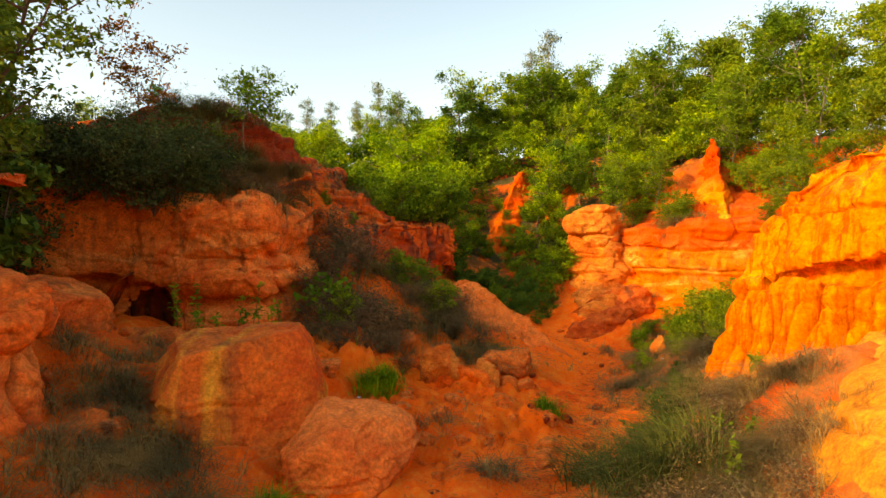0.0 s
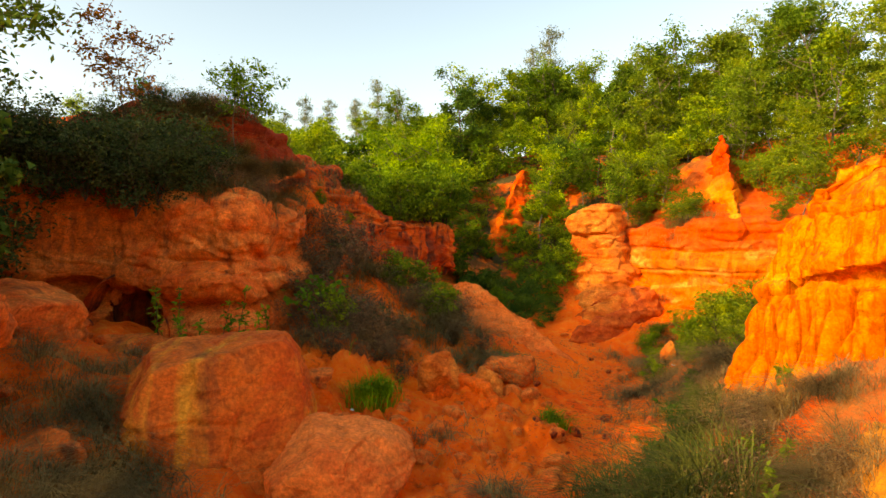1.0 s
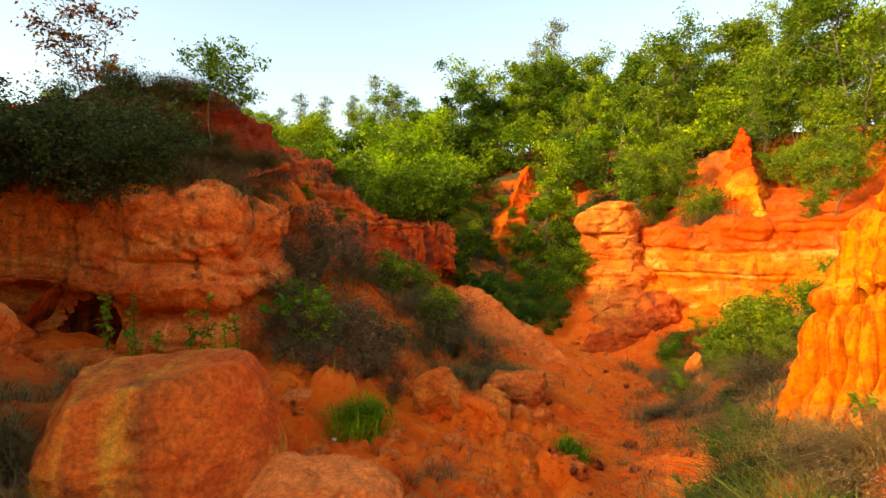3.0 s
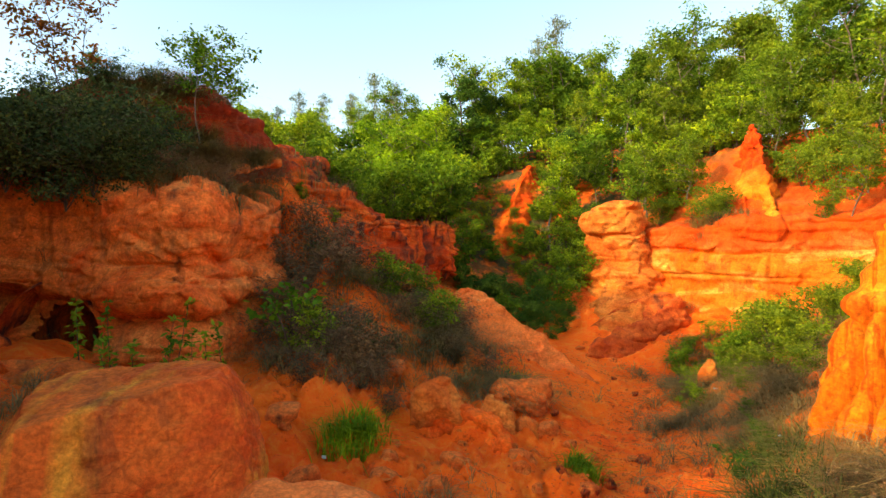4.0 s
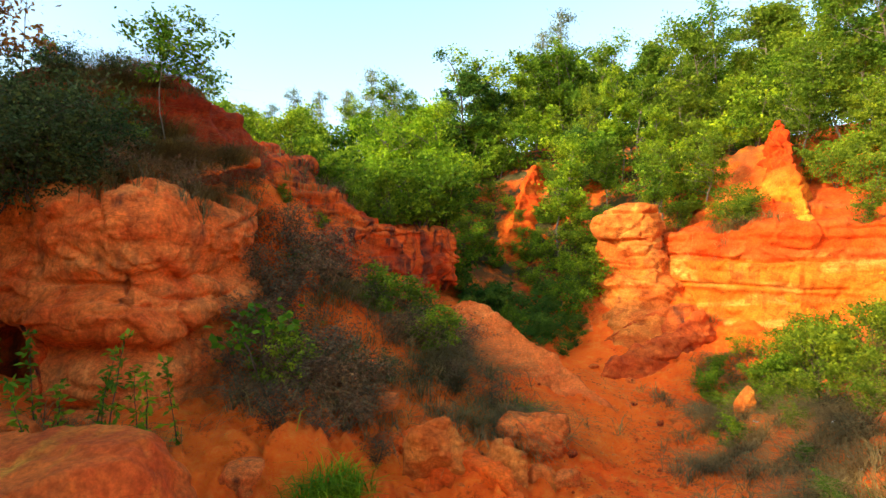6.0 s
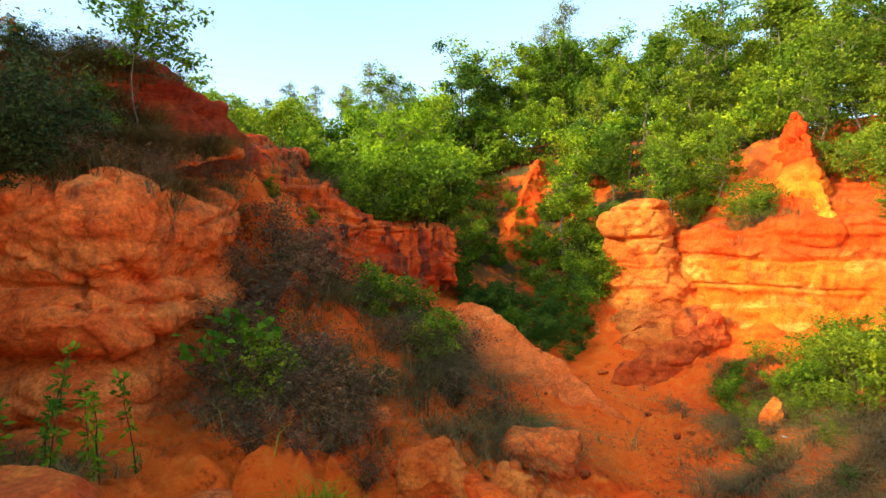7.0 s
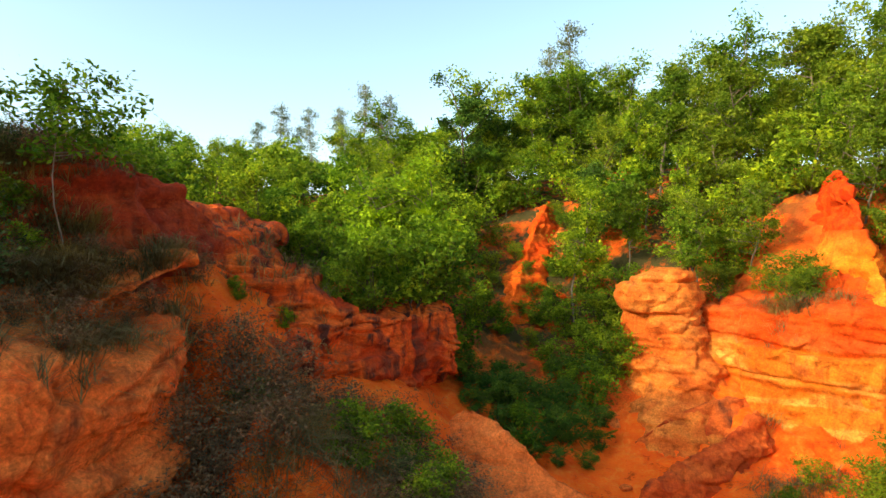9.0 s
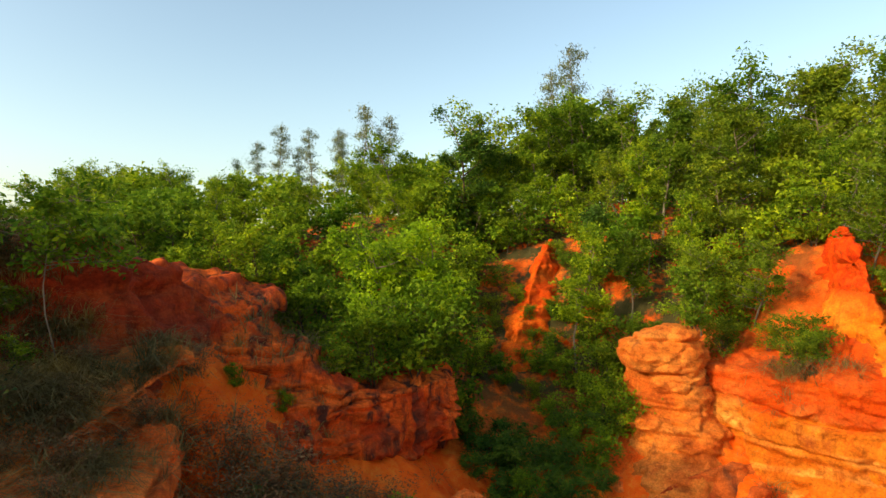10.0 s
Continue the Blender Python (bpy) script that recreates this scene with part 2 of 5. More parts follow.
def soil_material():
    m, n, l, b = shader("orange_soil", 0.95)
    tc = n.new("ShaderNodeTexCoord")
    co = tc.outputs["Object"]
    big = node_noise(n, l, co, 0.35, 6, 0.6, None, 0.6)
    mid = node_noise(n, l, co, 2.6, 10, 0.74, None, 0.3)
    fine = node_noise(n, l, co, 26.0, 8, 0.7)
    litter = node_noise(n, l, co, 1.1, 9, 0.72)
    c = node_mix(n, l, node_ramp(n, l, big, [(0.42, (0,)), (0.62, (1,))]), (0.94, 0.155, 0.012), (0.90, 0.108, 0.008))
    c = node_mix(n, l, node_ramp(n, l, mid, [(0.50, (0,)), (0.62, (0.75,))]), c, (0.82, 0.215, 0.028))
    c = node_mix(n, l, 1.0, c, node_ramp(n, l, mid, [(0.34, (0.62, 0.52, 0.46)), (0.43, (1.10, 1.10, 1.10)), (0.66, (1.30, 1.36, 1.4))]), "MULTIPLY")
    c = node_mix(n, l, node_ramp(n, l, litter, [(0.60, (0,)), (0.70, (0.45,))]), c, (0.26, 0.075, 0.025))
    sep = n.new("ShaderNodeSeparateXYZ")
    l.new(co, sep.inputs[0])
    reach = n.new("ShaderNodeMapRange")
    reach.inputs["From Min"].default_value, reach.inputs["From Max"].default_value = 25.0, 29.0
    l.new(sep.outputs[1], reach.inputs["Value"])
    c = node_mix(n, l, node_mix(n, l, 1.0, reach.outputs[0], node_ramp(n, l, litter, [(0.40, (0.25,)), (0.52, (1,))]), "MULTIPLY"), c, (0.075, 0.065, 0.022))
    slant, inside, south = n.new("ShaderNodeMath"), n.new("ShaderNodeMapRange"), n.new("ShaderNodeMapRange")
    slant.operation, slant.inputs[1].default_value = "MULTIPLY_ADD", -0.3
    l.new(sep.outputs[1], slant.inputs[0]), l.new(sep.outputs[0], slant.inputs[2])
    inside.inputs["From Min"].default_value, inside.inputs["From Max"].default_value = 0.3, 1.2
    south.inputs["From Min"].default_value, south.inputs["From Max"].default_value = 21.5, 19.5
    l.new(slant.outputs[0], inside.inputs["Value"]), l.new(sep.outputs[1], south.inputs["Value"])
    turf = node_mix(n, l, 1.0, node_mix(n, l, 1.0, inside.outputs[0], south.outputs[0], "MULTIPLY"), node_ramp(n, l, litter, [(0.40, (0.25,)), (0.54, (0.9,))]), "MULTIPLY")
    c = node_mix(n, l, turf, c, (0.52, 0.190, 0.052))
    c = node_mix(n, l, 1.0, c, node_ramp(n, l, fine, [(0.34, (0.82, 0.79, 0.77)), (0.66, (1.25, 1.27, 1.28))]), "MULTIPLY")
    l.new(c, b.inputs["Base Color"])
    n1 = node_bump(n, l, b, mid, 1.0, 0.16)
    node_bump(n, l, b, fine, 0.9, 0.035, n1)
    return m


def leaf_material(name, dark, light, through_light=0.35, clump=1.3):
    """Leaves that differ one by one and plant by plant, and let some light through."""
    m, n, l, b = shader(name, 0.7)
    geo, info = n.new("ShaderNodeNewGeometry"), n.new("ShaderNodeObjectInfo")
    c = node_mix(n, l, geo.outputs["Random Per Island"], dark, light)
    tint = node_ramp(n, l, info.outputs["Random"], [(0.0, (0.55, 0.72, 0.7)), (0.5, (1, 1, 1)), (1.0, (1.25, 1.2, 0.95))])
    c = node_mix(n, l, 1.0, c, tint, "MULTIPLY")
    tc = n.new("ShaderNodeTexCoord")
    spray = node_noise(n, l, tc.outputs["Object"], clump, 3, 0.5)
    c = node_mix(n, l, 1.0, c, node_ramp(n, l, spray, [(0.36, (0.50, 0.60, 0.62)), (0.50, (0.98, 1.0, 1.0)), (0.64, (1.50, 1.38, 1.05))]), "MULTIPLY")
    l.new(c, b.inputs["Base Color"])
    b.inputs["Specular IOR Level"].default_value = 0.08
    t = n.new("ShaderNodeBsdfTranslucent")
    l.new(c, t.inputs[0])
    mix = n.new("ShaderNodeMixShader")
    mix.inputs[0].default_value = through_light
    l.new(b.outputs[0], mix.inputs[1]), l.new(t.outputs[0], mix.inputs[2])
    l.new(mix.outputs[0], n["Material Output"].inputs[0])
    return m


def bark_material(name, dark, light):
    m, n, l, b = shader(name, 0.9)
    tc = n.new("ShaderNodeTexCoord")
    f = node_noise(n, l, tc.outputs["Object"], 9.0, 6, 0.65, (1, 1, 0.25))
    l.new(node_ramp(n, l, f, [(0.3, dark), (0.7, light)]), b.inputs["Base Color"])
    node_bump(n, l, b, f, 0.6, 0.01)
    return m


m_soil = soil_material()
m_green = leaf_material("green_leaf", (0.080, 0.160, 0.010), (0.30, 0.395, 0.024), 0.42)
m_olive = leaf_material("olive_leaf", (0.098, 0.158, 0.011), (0.255, 0.32, 0.026), 0.42)
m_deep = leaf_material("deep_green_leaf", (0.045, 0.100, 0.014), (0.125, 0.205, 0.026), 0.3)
m_grey = leaf_material("grey_green_leaf", (0.10, 0.13, 0.075), (0.20, 0.23, 0.13))
m_bright = leaf_material("fresh_leaf", (0.10, 0.20, 0.012), (0.29, 0.43, 0.02), 0.42)
m_orange_leaf = leaf_material("withered_orange_leaf", (0.32, 0.085, 0.015), (0.56, 0.20, 0.04))
m_dusk = leaf_material("dull_dark_leaf", (0.034, 0.054, 0.016), (0.115, 0.140, 0.040), 0.25)
m_twig = leaf_material("dry_twig", (0.090, 0.050, 0.028), (0.24, 0.135, 0.070), 0.0, 2.5)
m_straw = leaf_material("dry_grass_blade", (0.20, 0.11, 0.045), (0.42, 0.27, 0.11), 0.25)
m_brush = leaf_material("withered_brush_blade", (0.20, 0.110, 0.040), (0.46, 0.285, 0.110), 0.2)
m_blade = leaf_material("green_grass_blade", (0.045, 0.070, 0.014), (0.17, 0.18, 0.04), 0.3)
m_bark = bark_material("grey_bark", (0.10, 0.075, 0.055), (0.26, 0.21, 0.16))
m_dark_bark = bark_material("brown_bark", (0.05, 0.032, 0.022), (0.13, 0.09, 0.06))

# ---- ground ----
Y_AXIS, X_AXIS = [-10, 3, 9, 11.6, 17, 19, 22, 26, 30, 40], [0.6, 0.8, 1.3, 2.8, 4.8, 5.4, 4.8, 3.4, 2.6, 2]
Y_BED, Z_BED = [-10, 9, 17, 19, 21, 24, 27, 30, 34, 40, 48, 60, 120], [-.9, -.8, -.95, -.75, -.45, .1, 1.2, 3, 6.6, 8.3, 9, 9.5, 9.5]
LEFT_D = [0, 2, 4, 6, 8, 10, 14, 30]
LEFT = {0: [0, .1, .3, 1.0, 3.0, 4.6, 6, 7], 9: [0, .1, .25, 1.1, 1.9, 3.4, 6, 7], 13.5: [0, .2, .6, 1.3, 1.3, 1.75, 3.0, 5], 15.2: [0, .25, .7, 1.6, 1.5, 1.7, 2.4, 5],
        15.9: [0, .26, .8, 1.6, 2.3, 1.2, 1.3, 4], 17.9: [0, .3, 1.0, 2.0, 3.5, 1.2, 1.3, 4.5], 18.8: [0, .3, .95, 2.05, 3.4, 5.3, 7.0, 7.9], 20: [0, .3, .9, 2.1, 3.4, 5.6, 7.6, 8.3], 23: [0, .3, 1.0, 3.0, 4.4, 6.1, 7.4, 8],
        28: [0, .5, 1.3, 2.4, 3.2, 3.8, 4.6, 5], 40: [0, .3, .4, .3, .1, -.3, -.8, -1]}
RIGHT_D = [0, 1.5, 3, 4.5, 6, 8, 12, 30]
RIGHT = {0: [0, .8, 1.6, 2.1, 2.5, 3, 4, 6], 7: [0, .3, 1.15, 1.75, 2.1, 2.8, 4.4, 7], 9: [0, .3, 1.0, 2.1, 3.0, 3.9, 5, 6],
         12: [0, .4, 1.4, 2, 2.6, 3.2, 4.4, 6], 17: [0, .5, 1.4, 2.2, 2.9, 4.1, 5.4, 7.5], 20: [0, .15, .45, .9, 1.6, 2.9, 5.2, 8],
         23: [0, .1, .4, .9, 1.8, 3.7, 6.5, 9], 27: [0, .2, .6, 1.8, 3.2, 4.9, 6.5, 8], 34: [0, .3, .6, .9, 1.2, 1.6, 2.2, 2.5],
         45: [0, .3, .5, .7, .8, .9, 1, 1]}


def table(rows, cols, d, y):
    ys = np.array(sorted(rows))
    vals = np.stack([np.interp(d, cols, rows[k]) for k in ys])
    i = np.clip(np.searchsorted(ys, y) - 1, 0, len(ys) - 2)
    f = np.clip((y - ys[i]) / (ys[i + 1] - ys[i]), 0, 1)
    f = f * f * (3 - 2 * f)
    a = np.take_along_axis(vals, i[None], 0)[0]
    b = np.take_along_axis(vals, i[None] + 1, 0)[0]
    return a * (1 - f) + b * f


def clods(x, y, scale, seed):
    """Broken lumps of clay: the distance to the nearest of strewn points, as rounded humps with clefts between."""
    x, y = x * scale, y * scale
    ix, iy = np.floor(x), np.floor(y)
    near, second, which = np.full(x.shape, 9.0), np.full(x.shape, 9.0), np.zeros(x.shape)
    for a in (-1, 0, 1):
        for b in (-1, 0, 1):
            px = ix + a + 0.5 + 0.45 * lattice(ix + a, iy + b, 0 * ix, seed)
            py = iy + b + 0.5 + 0.45 * lattice(ix + a, iy + b, 0 * ix, seed + 1)
            d = np.hypot(x - px, y - py)
            closer = d < near
            second = np.where(closer, near, np.minimum(second, d))
            which = np.where(closer, lattice(ix + a, iy + b, 0 * ix, seed + 2), which)
            near = np.where(closer, d, near)
    return smooth(0.0, 0.28, second - near) * (0.55 + 0.45 * which)


def height(x, y):
    """The ground's height."""
    x, y = np.broadcast_arrays(np.asarray(x, float), np.asarray(y, float))
    s = x.shape
    x, y = x.ravel(), y.ravel()
    wx = x + 0.35 * fbm(x * 0.5, y * 0.5, 0, 2, 91)
    wy = y + 0.35 * fbm(x * 0.5, y * 0.5, 7, 2, 92)
    d = wx - np.interp(wy, Y_AXIS, X_AXIS)
    z = np.interp(wy, Y_BED, Z_BED)
    z = z + np.where(d < 0, table(LEFT, LEFT_D, -d, wy), table(RIGHT, RIGHT_D, d, wy))
    near = 1 - smooth(25, 45, y)
    bed = smooth(0.3, 1.6, np.abs(d))
    z = z + near * (0.10 + 0.90 * bed) * (0.16 * fbm(x * 0.9, y * 0.9, 1, 4, 5) + 0.10 * ridged(x * 1.1, y * 1.1, 2, 3, 8))
    heap = np.exp(-(((x + 0.6) / 3.6) ** 2 + ((y - 13.2) / 4.6) ** 2) ** 2)
    z = z + heap * bed * (0.30 * clods(x + 0.3 * fbm(x, y, 4, 2, 55), y, 1.1, 61) + 0.14 * clods(x, y + 0.2 * fbm(x * 2, y * 2, 4, 2, 56), 2.8, 64)) + near * (0.2 + 0.8 * bed) * (0.05 + 0.05 * heap) * clods(x, y, 4.6, 67)
    broken = heap > 0.02
    z[broken] += (heap * bed)[broken] * (0.20 * facets(x[broken], y[broken], 0 * x[broken], 0.9, 1, 451, 0.9, 0.3) + 0.08 * facets(x[broken], y[broken], 0 * x[broken], 2.4, 1, 455, 0.8, 0.3))
    z = z + near * 0.035 * fbm(x * 5, y * 5, 3, 3, 15) + 0.4 * fbm(x * 0.12, y * 0.12, 9, 2, 21) * smooth(26, 36, y)
    return z.reshape(s)


def ground_z(x, y):
    return float(height(np.array([x]), np.array([y]))[0])


def axis(lo, hi, step, far_lo, far_hi):
    mid = np.arange(lo, hi, step)
    out, k = [], step
    v = hi
    while v < far_hi:
        out.append(v)
        k *= 1.13
        v += k
    back, k, v = [], step, lo - step
    while v > far_lo:
        back.append(v)
        k *= 1.13
        v -= k
    return np.array(back[::-1] + list(mid) + out)


gx, gy = axis(-9, 13, 0.085, -600, 600), axis(4.5, 28, 0.085, -150, 1500)
GX, GY = np.meshgrid(gx, gy, indexing="ij")
GZ = height(GX, GY)
ground = thing("ground", mesh_of("ground", np.stack([GX, GY, GZ], -1).reshape(-1, 3), grid_faces(len(gx), len(gy))), m_soil,
               "bare orange laterite soil of a gully, littered with crumbs", "ground", kind="structure")


# ---- cliffs ----
def cliff_mesh(name, plan, profiles, nu, nv, shape, hole=None):
    """A cliff: plan rows (x, y, bottom, top, which profile 0..1) run so that the open side lies to their right hand;
    two profiles of (outward metres, share of the height) blend along it. shape() then pushes the surface outward."""
    C = spline(plan, nu)
    T = np.gradient(C[:, :2], axis=0)
    T /= np.linalg.norm(T, axis=1)[:, None] + 1e-9
    out = np.stack([T[:, 1], -T[:, 0]], 1)
    pa, pb = spline(profiles[0], nv), spline(profiles[1], nv)
    k = np.clip(C[:, 4], 0, 1)[:, None, None]
    p = pa[None] * (1 - k) + pb[None] * k
    o, h = p[..., 0], p[..., 1]
    X = C[:, None, 0] + out[:, None, 0] * o
    Y = C[:, None, 1] + out[:, None, 1] * o
    Z = C[:, None, 2] + (C[:, None, 3] - C[:, None, 2]) * h
    u = np.concatenate([[0], np.cumsum(np.linalg.norm(np.diff(C[:, :2], axis=0), axis=1))])[:, None] + 0 * o
    push = shape(X, Y, Z, u, h)
    P = np.stack([X, Y, Z], -1)
    du, dv = np.gradient(P, axis=0), np.gradient(P, axis=1)
    N = np.cross(du, dv)
    N /= np.linalg.norm(N, axis=2)[..., None] + 1e-9
    P = (P + N * push[..., None]).reshape(-1, 3)
    F = grid_faces(nu, nv)
    if hole:
        F = F[~hole(*P[F].mean(1).T)]
    return mesh_of(name, P, F)


def layers(Z, X, Y, scale, seed):
    """Worn horizontal beds: each stands a little out or back, with sharp lower edges."""
    w = Z * scale + 0.25 * fbm(X * 0.6, Y * 0.6, Z * 0.3, 2, seed)
    i = np.floor(w)
    f = w - i
    a, b = lattice(i, 0 * i, 0 * i, seed), lattice(i + 1, 0 * i, 0 * i, seed)
    return a + (b - a) * smooth(0.72, 1.0, f)


def cracks(X, Y, Z, seed, amount=1.0, beds=1.25, joints=0.75):
    """Clefts that open and close: along the beds, down the joints, and pockets where lumps fell out."""
    s = 0.8 * X + 0.6 * Y
    w = Z * beds + 0.30 * fbm(s * 0.5, Z * 0.3, seed, 3, seed)
    k = np.floor(w)
    f = np.abs(w - k - 0.5)
    open_bed = smooth(-0.15, 0.35, vnoise(s * 0.7, k * 7.3, 2, seed + 1))
    cut = 0.16 * np.exp(-(f / (0.035 * beds)) ** 2) * open_bed
    w = s * joints + 0.35 * fbm(Z * 0.8, s * 0.4, seed, 3, seed + 2)
    k = np.floor(w)
    f = np.abs(w - k - 0.5)
    open_joint = smooth(0.0, 0.5, vnoise(Z * 0.9, k * 5.1, 4, seed + 3))
    cut = cut + 0.13 * np.exp(-(f / (0.04 * joints)) ** 2) * open_joint
    lump = vnoise(X * 1.6, Y * 1.6, Z * 2.6, seed + 4) + 0.4 * vnoise(X * 4, Y * 4, Z * 5, seed + 5)
    cut = cut + 0.06 * smooth(0.30, 0.60, lump)
    grain = 0.008 * ridged(X * 5.5, Y * 5.5, Z * 8, 2, seed + 6)
    return amount * (cut - grain)


def cave_mouth(x, y, z):
    """The arched mouth of the small cave: open rock, hollow behind."""
    rim = 0.12 * vnoise(x * 4, y * 4, z * 4, 350) + 0.08 * vnoise(x * 9, y * 9, z * 9, 351)
    arch = ((x + 7.5) / 0.78) ** 2 + (np.where(z > 1.3, z - 1.3, 0) / 0.74) ** 2 + (np.where(z < 1.3, z - 1.3, 0) / 1.4) ** 2
    return (arch < 1 + rim * 3) & (y < 16.2)


def shape_a(X, Y, Z, u, h):
    p = 0.11 * facets(X, Y, Z, 0.75, 1.0, 401) + 0.05 * facets(X, Y, Z, 2.2, 3.2, 405) + 0.08 * fbm(X * 0.8, Y * 0.8, Z * 0.8, 4, 31, 0.42) + (0.01 + 0.05 * smooth(-7.2, -5.6, X)) * layers(Z, X, Y, 2.0, 33) + 0.010 * ridged(X * 1.7, Y * 1.7, Z * 3.4, 5, 35) - 0.10 * np.clip(ridged(X * 0.8, Y * 0.8, Z * 1.1, 2, 37) - 1.0, 0, 1)
    cave = np.exp(-(((X + 7.5) / 0.75) ** 2 + ((Z - 1.4) / 0.55) ** 2) ** 2)
    side = np.exp(-(((X + 8.9) / 1.3) ** 2 + ((Z - 1.72) / 0.22) ** 2) ** 2)
    return p - 0.5 * cave - 0.3 * side - (0.85 - 0.6 * smooth(-5.6, -7.4, X)) * cracks(X, Y, Z, 301, 1.0, 0.9)


A_PLAN = [(-18, 10.5, 0.2, 5.6, 0), (-13, 13.8, 0.2, 5.3, 0), (-10.5, 15.0, 0.2, 5.1, 0), (-8.6, 15.3, 0.1, 5.0, 0), (-7.0, 15.0, 0.0, 4.7, 0.2), (-5.8, 14.55, 0.0, 4.2, 0.6),
          (-4.95, 14.4, 0.0, 4.18, 1), (-4.5, 14.75, 0.0, 4.28, 1), (-4.32, 15.4, 0.2, 4.3, 1), (-4.0, 16.6, 0.6, 4.1, 0.8), (-4.1, 17.9, 1.2, 4.3, 0.5), (-4.9, 19, 1.6, 4.8, 0.5)]
A_WALL = [(0.9, -.12), (0.5, .05), (0.2, .2), (0.0, .34), (-.30, .41), (.15, .445), (.2, .50), (0.05, .62), (-.05, .8), (-.1, .92), (-.35, 1.0), (-1.0, 1.04), (-2.4, 1.12), (-5, 1.2)]
A_NOSE = [(0.55, -.12), (0.35, .06), (0.2, .2), (0.05, .34), (-.14, .43), (.25, .47), (.34, .54), (0.22, .615), (-.02, .655), (0.14, .72), (.3, .86), (.05, .97), (-.6, 1.04), (-1.8, 1.1), (-4.4, 1.3)]
cliff_a = thing("layered_cliff", cliff_mesh("layered_cliff", A_PLAN, (A_WALL, A_NOSE), 540, 230, shape_a, cave_mouth), m_shade_rock,
                "layered orange laterite cliff with an undercut ledge and small cave", "cliff", "gully cliffs")


def hollow_mesh(name, centre, size, nu, nv, seed):
    """The vault of a small cave, open to the front."""
    a, e = np.linspace(-0.25, math.pi + 0.25, nu)[:, None], np.linspace(-0.5, math.pi / 2, nv)[None]
    k = 1 + 0.10 * fbm(np.cos(a) * 2 + 0 * e, np.sin(a) * 2 + 0 * e, np.sin(e) * 2 + 0 * a, 4, seed)
    V = np.stack([centre[0] + np.cos(a) * np.cos(e) * size[0] * k, centre[1] + np.sin(a) * np.cos(e) * size[1] * k, centre[2] + np.sin(e) * size[2] * k], -1)
    return mesh_of(name, V.reshape(-1, 3), grid_faces(nu, nv))


# darker rock than the cliff's puts the cave's shade into the vault's colour
part("cave_vault", hollow_mesh("cave_vault", (-7.5, 15.1, 0.9), (1.25, 2.6, 1.45), 70, 40, 355), m_dark_rock, cliff_a, "vault of the small cave, its shade deepened by darker rock")


def shape_b(X, Y, Z, u, h):
    end = smooth(-1.6, -0.4, X)
    p = 0.18 * fbm(X * 0.8, Y * 0.8, Z * 1.0, 4, 41) + 0.15 * layers(Z, X, Y, 1.9, 43) + 0.16 * facets(X, Y, Z, 0.7, 1.3, 411) + 0.06 * facets(X, Y, Z, 2.0, 3.4, 415)
    return p - 0.16 * end * np.abs(vnoise(X * 3.2, Y * 3.2, Z * 0.4, 47)) - cracks(X, Y, Z, 311, 1.1, 1.5)


B_PLAN = [(-12, 17.5, 4.5, 6.7, 0), (-8.5, 19.3, 4.0, 6.5, 0), (-6.2, 20.2, 3.2, 6.25, 0), (-4.6, 20.4, 2.5, 5.85, 0), (-3.1, 20.7, 2.0, 5.25, 0.12), (-2.0, 21.4, 1.7, 4.55, 0.5), (-1.0, 22.4, 1.5, 4.0, 1),
          (-0.1, 23.5, 1.3, 3.98, 1), (0.3, 24.3, 1.2, 3.9, 1), (0.25, 25.4, 1.2, 3.9, 1), (-0.6, 27, 1.2, 4.0, 1)]
B_SLOPE = [(0.4, -.15), (0.05, .05), (-.15, .18), (0.1, .30), (.38, .40), (.36, .5), (-.05, .55), (-.3, .64), (-.5, .78), (-.85, .9), (-1.5, 1.0), (-2.5, 1.13), (-4, 1.18), (-5.5, 1.1)]
B_END = [(0.1, -.2), (-.25, .08), (-.30, .28), (0.16, .34), (.2, .46), (.1, .6), (.14, .7), (.1, .82), (.12, .92), (0, 1.0), (-.5, 1.03), (-1.5, 1.04), (-4, 1.0)]
cliff_b = thing("stained_cliff", cliff_mesh("stained_cliff", B_PLAN, (B_SLOPE, B_END), 400, 180, shape_b), m_dark_rock,
                "dark red stained laterite cliff with a sloping bare crown", "cliff", "gully cliffs")


def shape_d(X, Y, Z, u, h):
    p = 0.14 * fbm(X * 0.9, Y * 0.9, Z * 0.7, 4, 51) + 0.07 * layers(Z, X, Y, 1.9, 53) - 0.12 * np.abs(vnoise(u * 2.2, Z * 0.5, 3, 55))
    groove = np.exp(-((Z - 3.02 - 0.08 * np.sin(u)) / 0.06) ** 2)
    return p + 0.09 * facets(X, Y, Z, 0.9, 1.1, 421) + 0.05 * facets(X, Y, Z, 2.2, 2.6, 425) - 0.16 * groove - cracks(X, Y, Z, 321, 0.9, 1.1, 0.9)


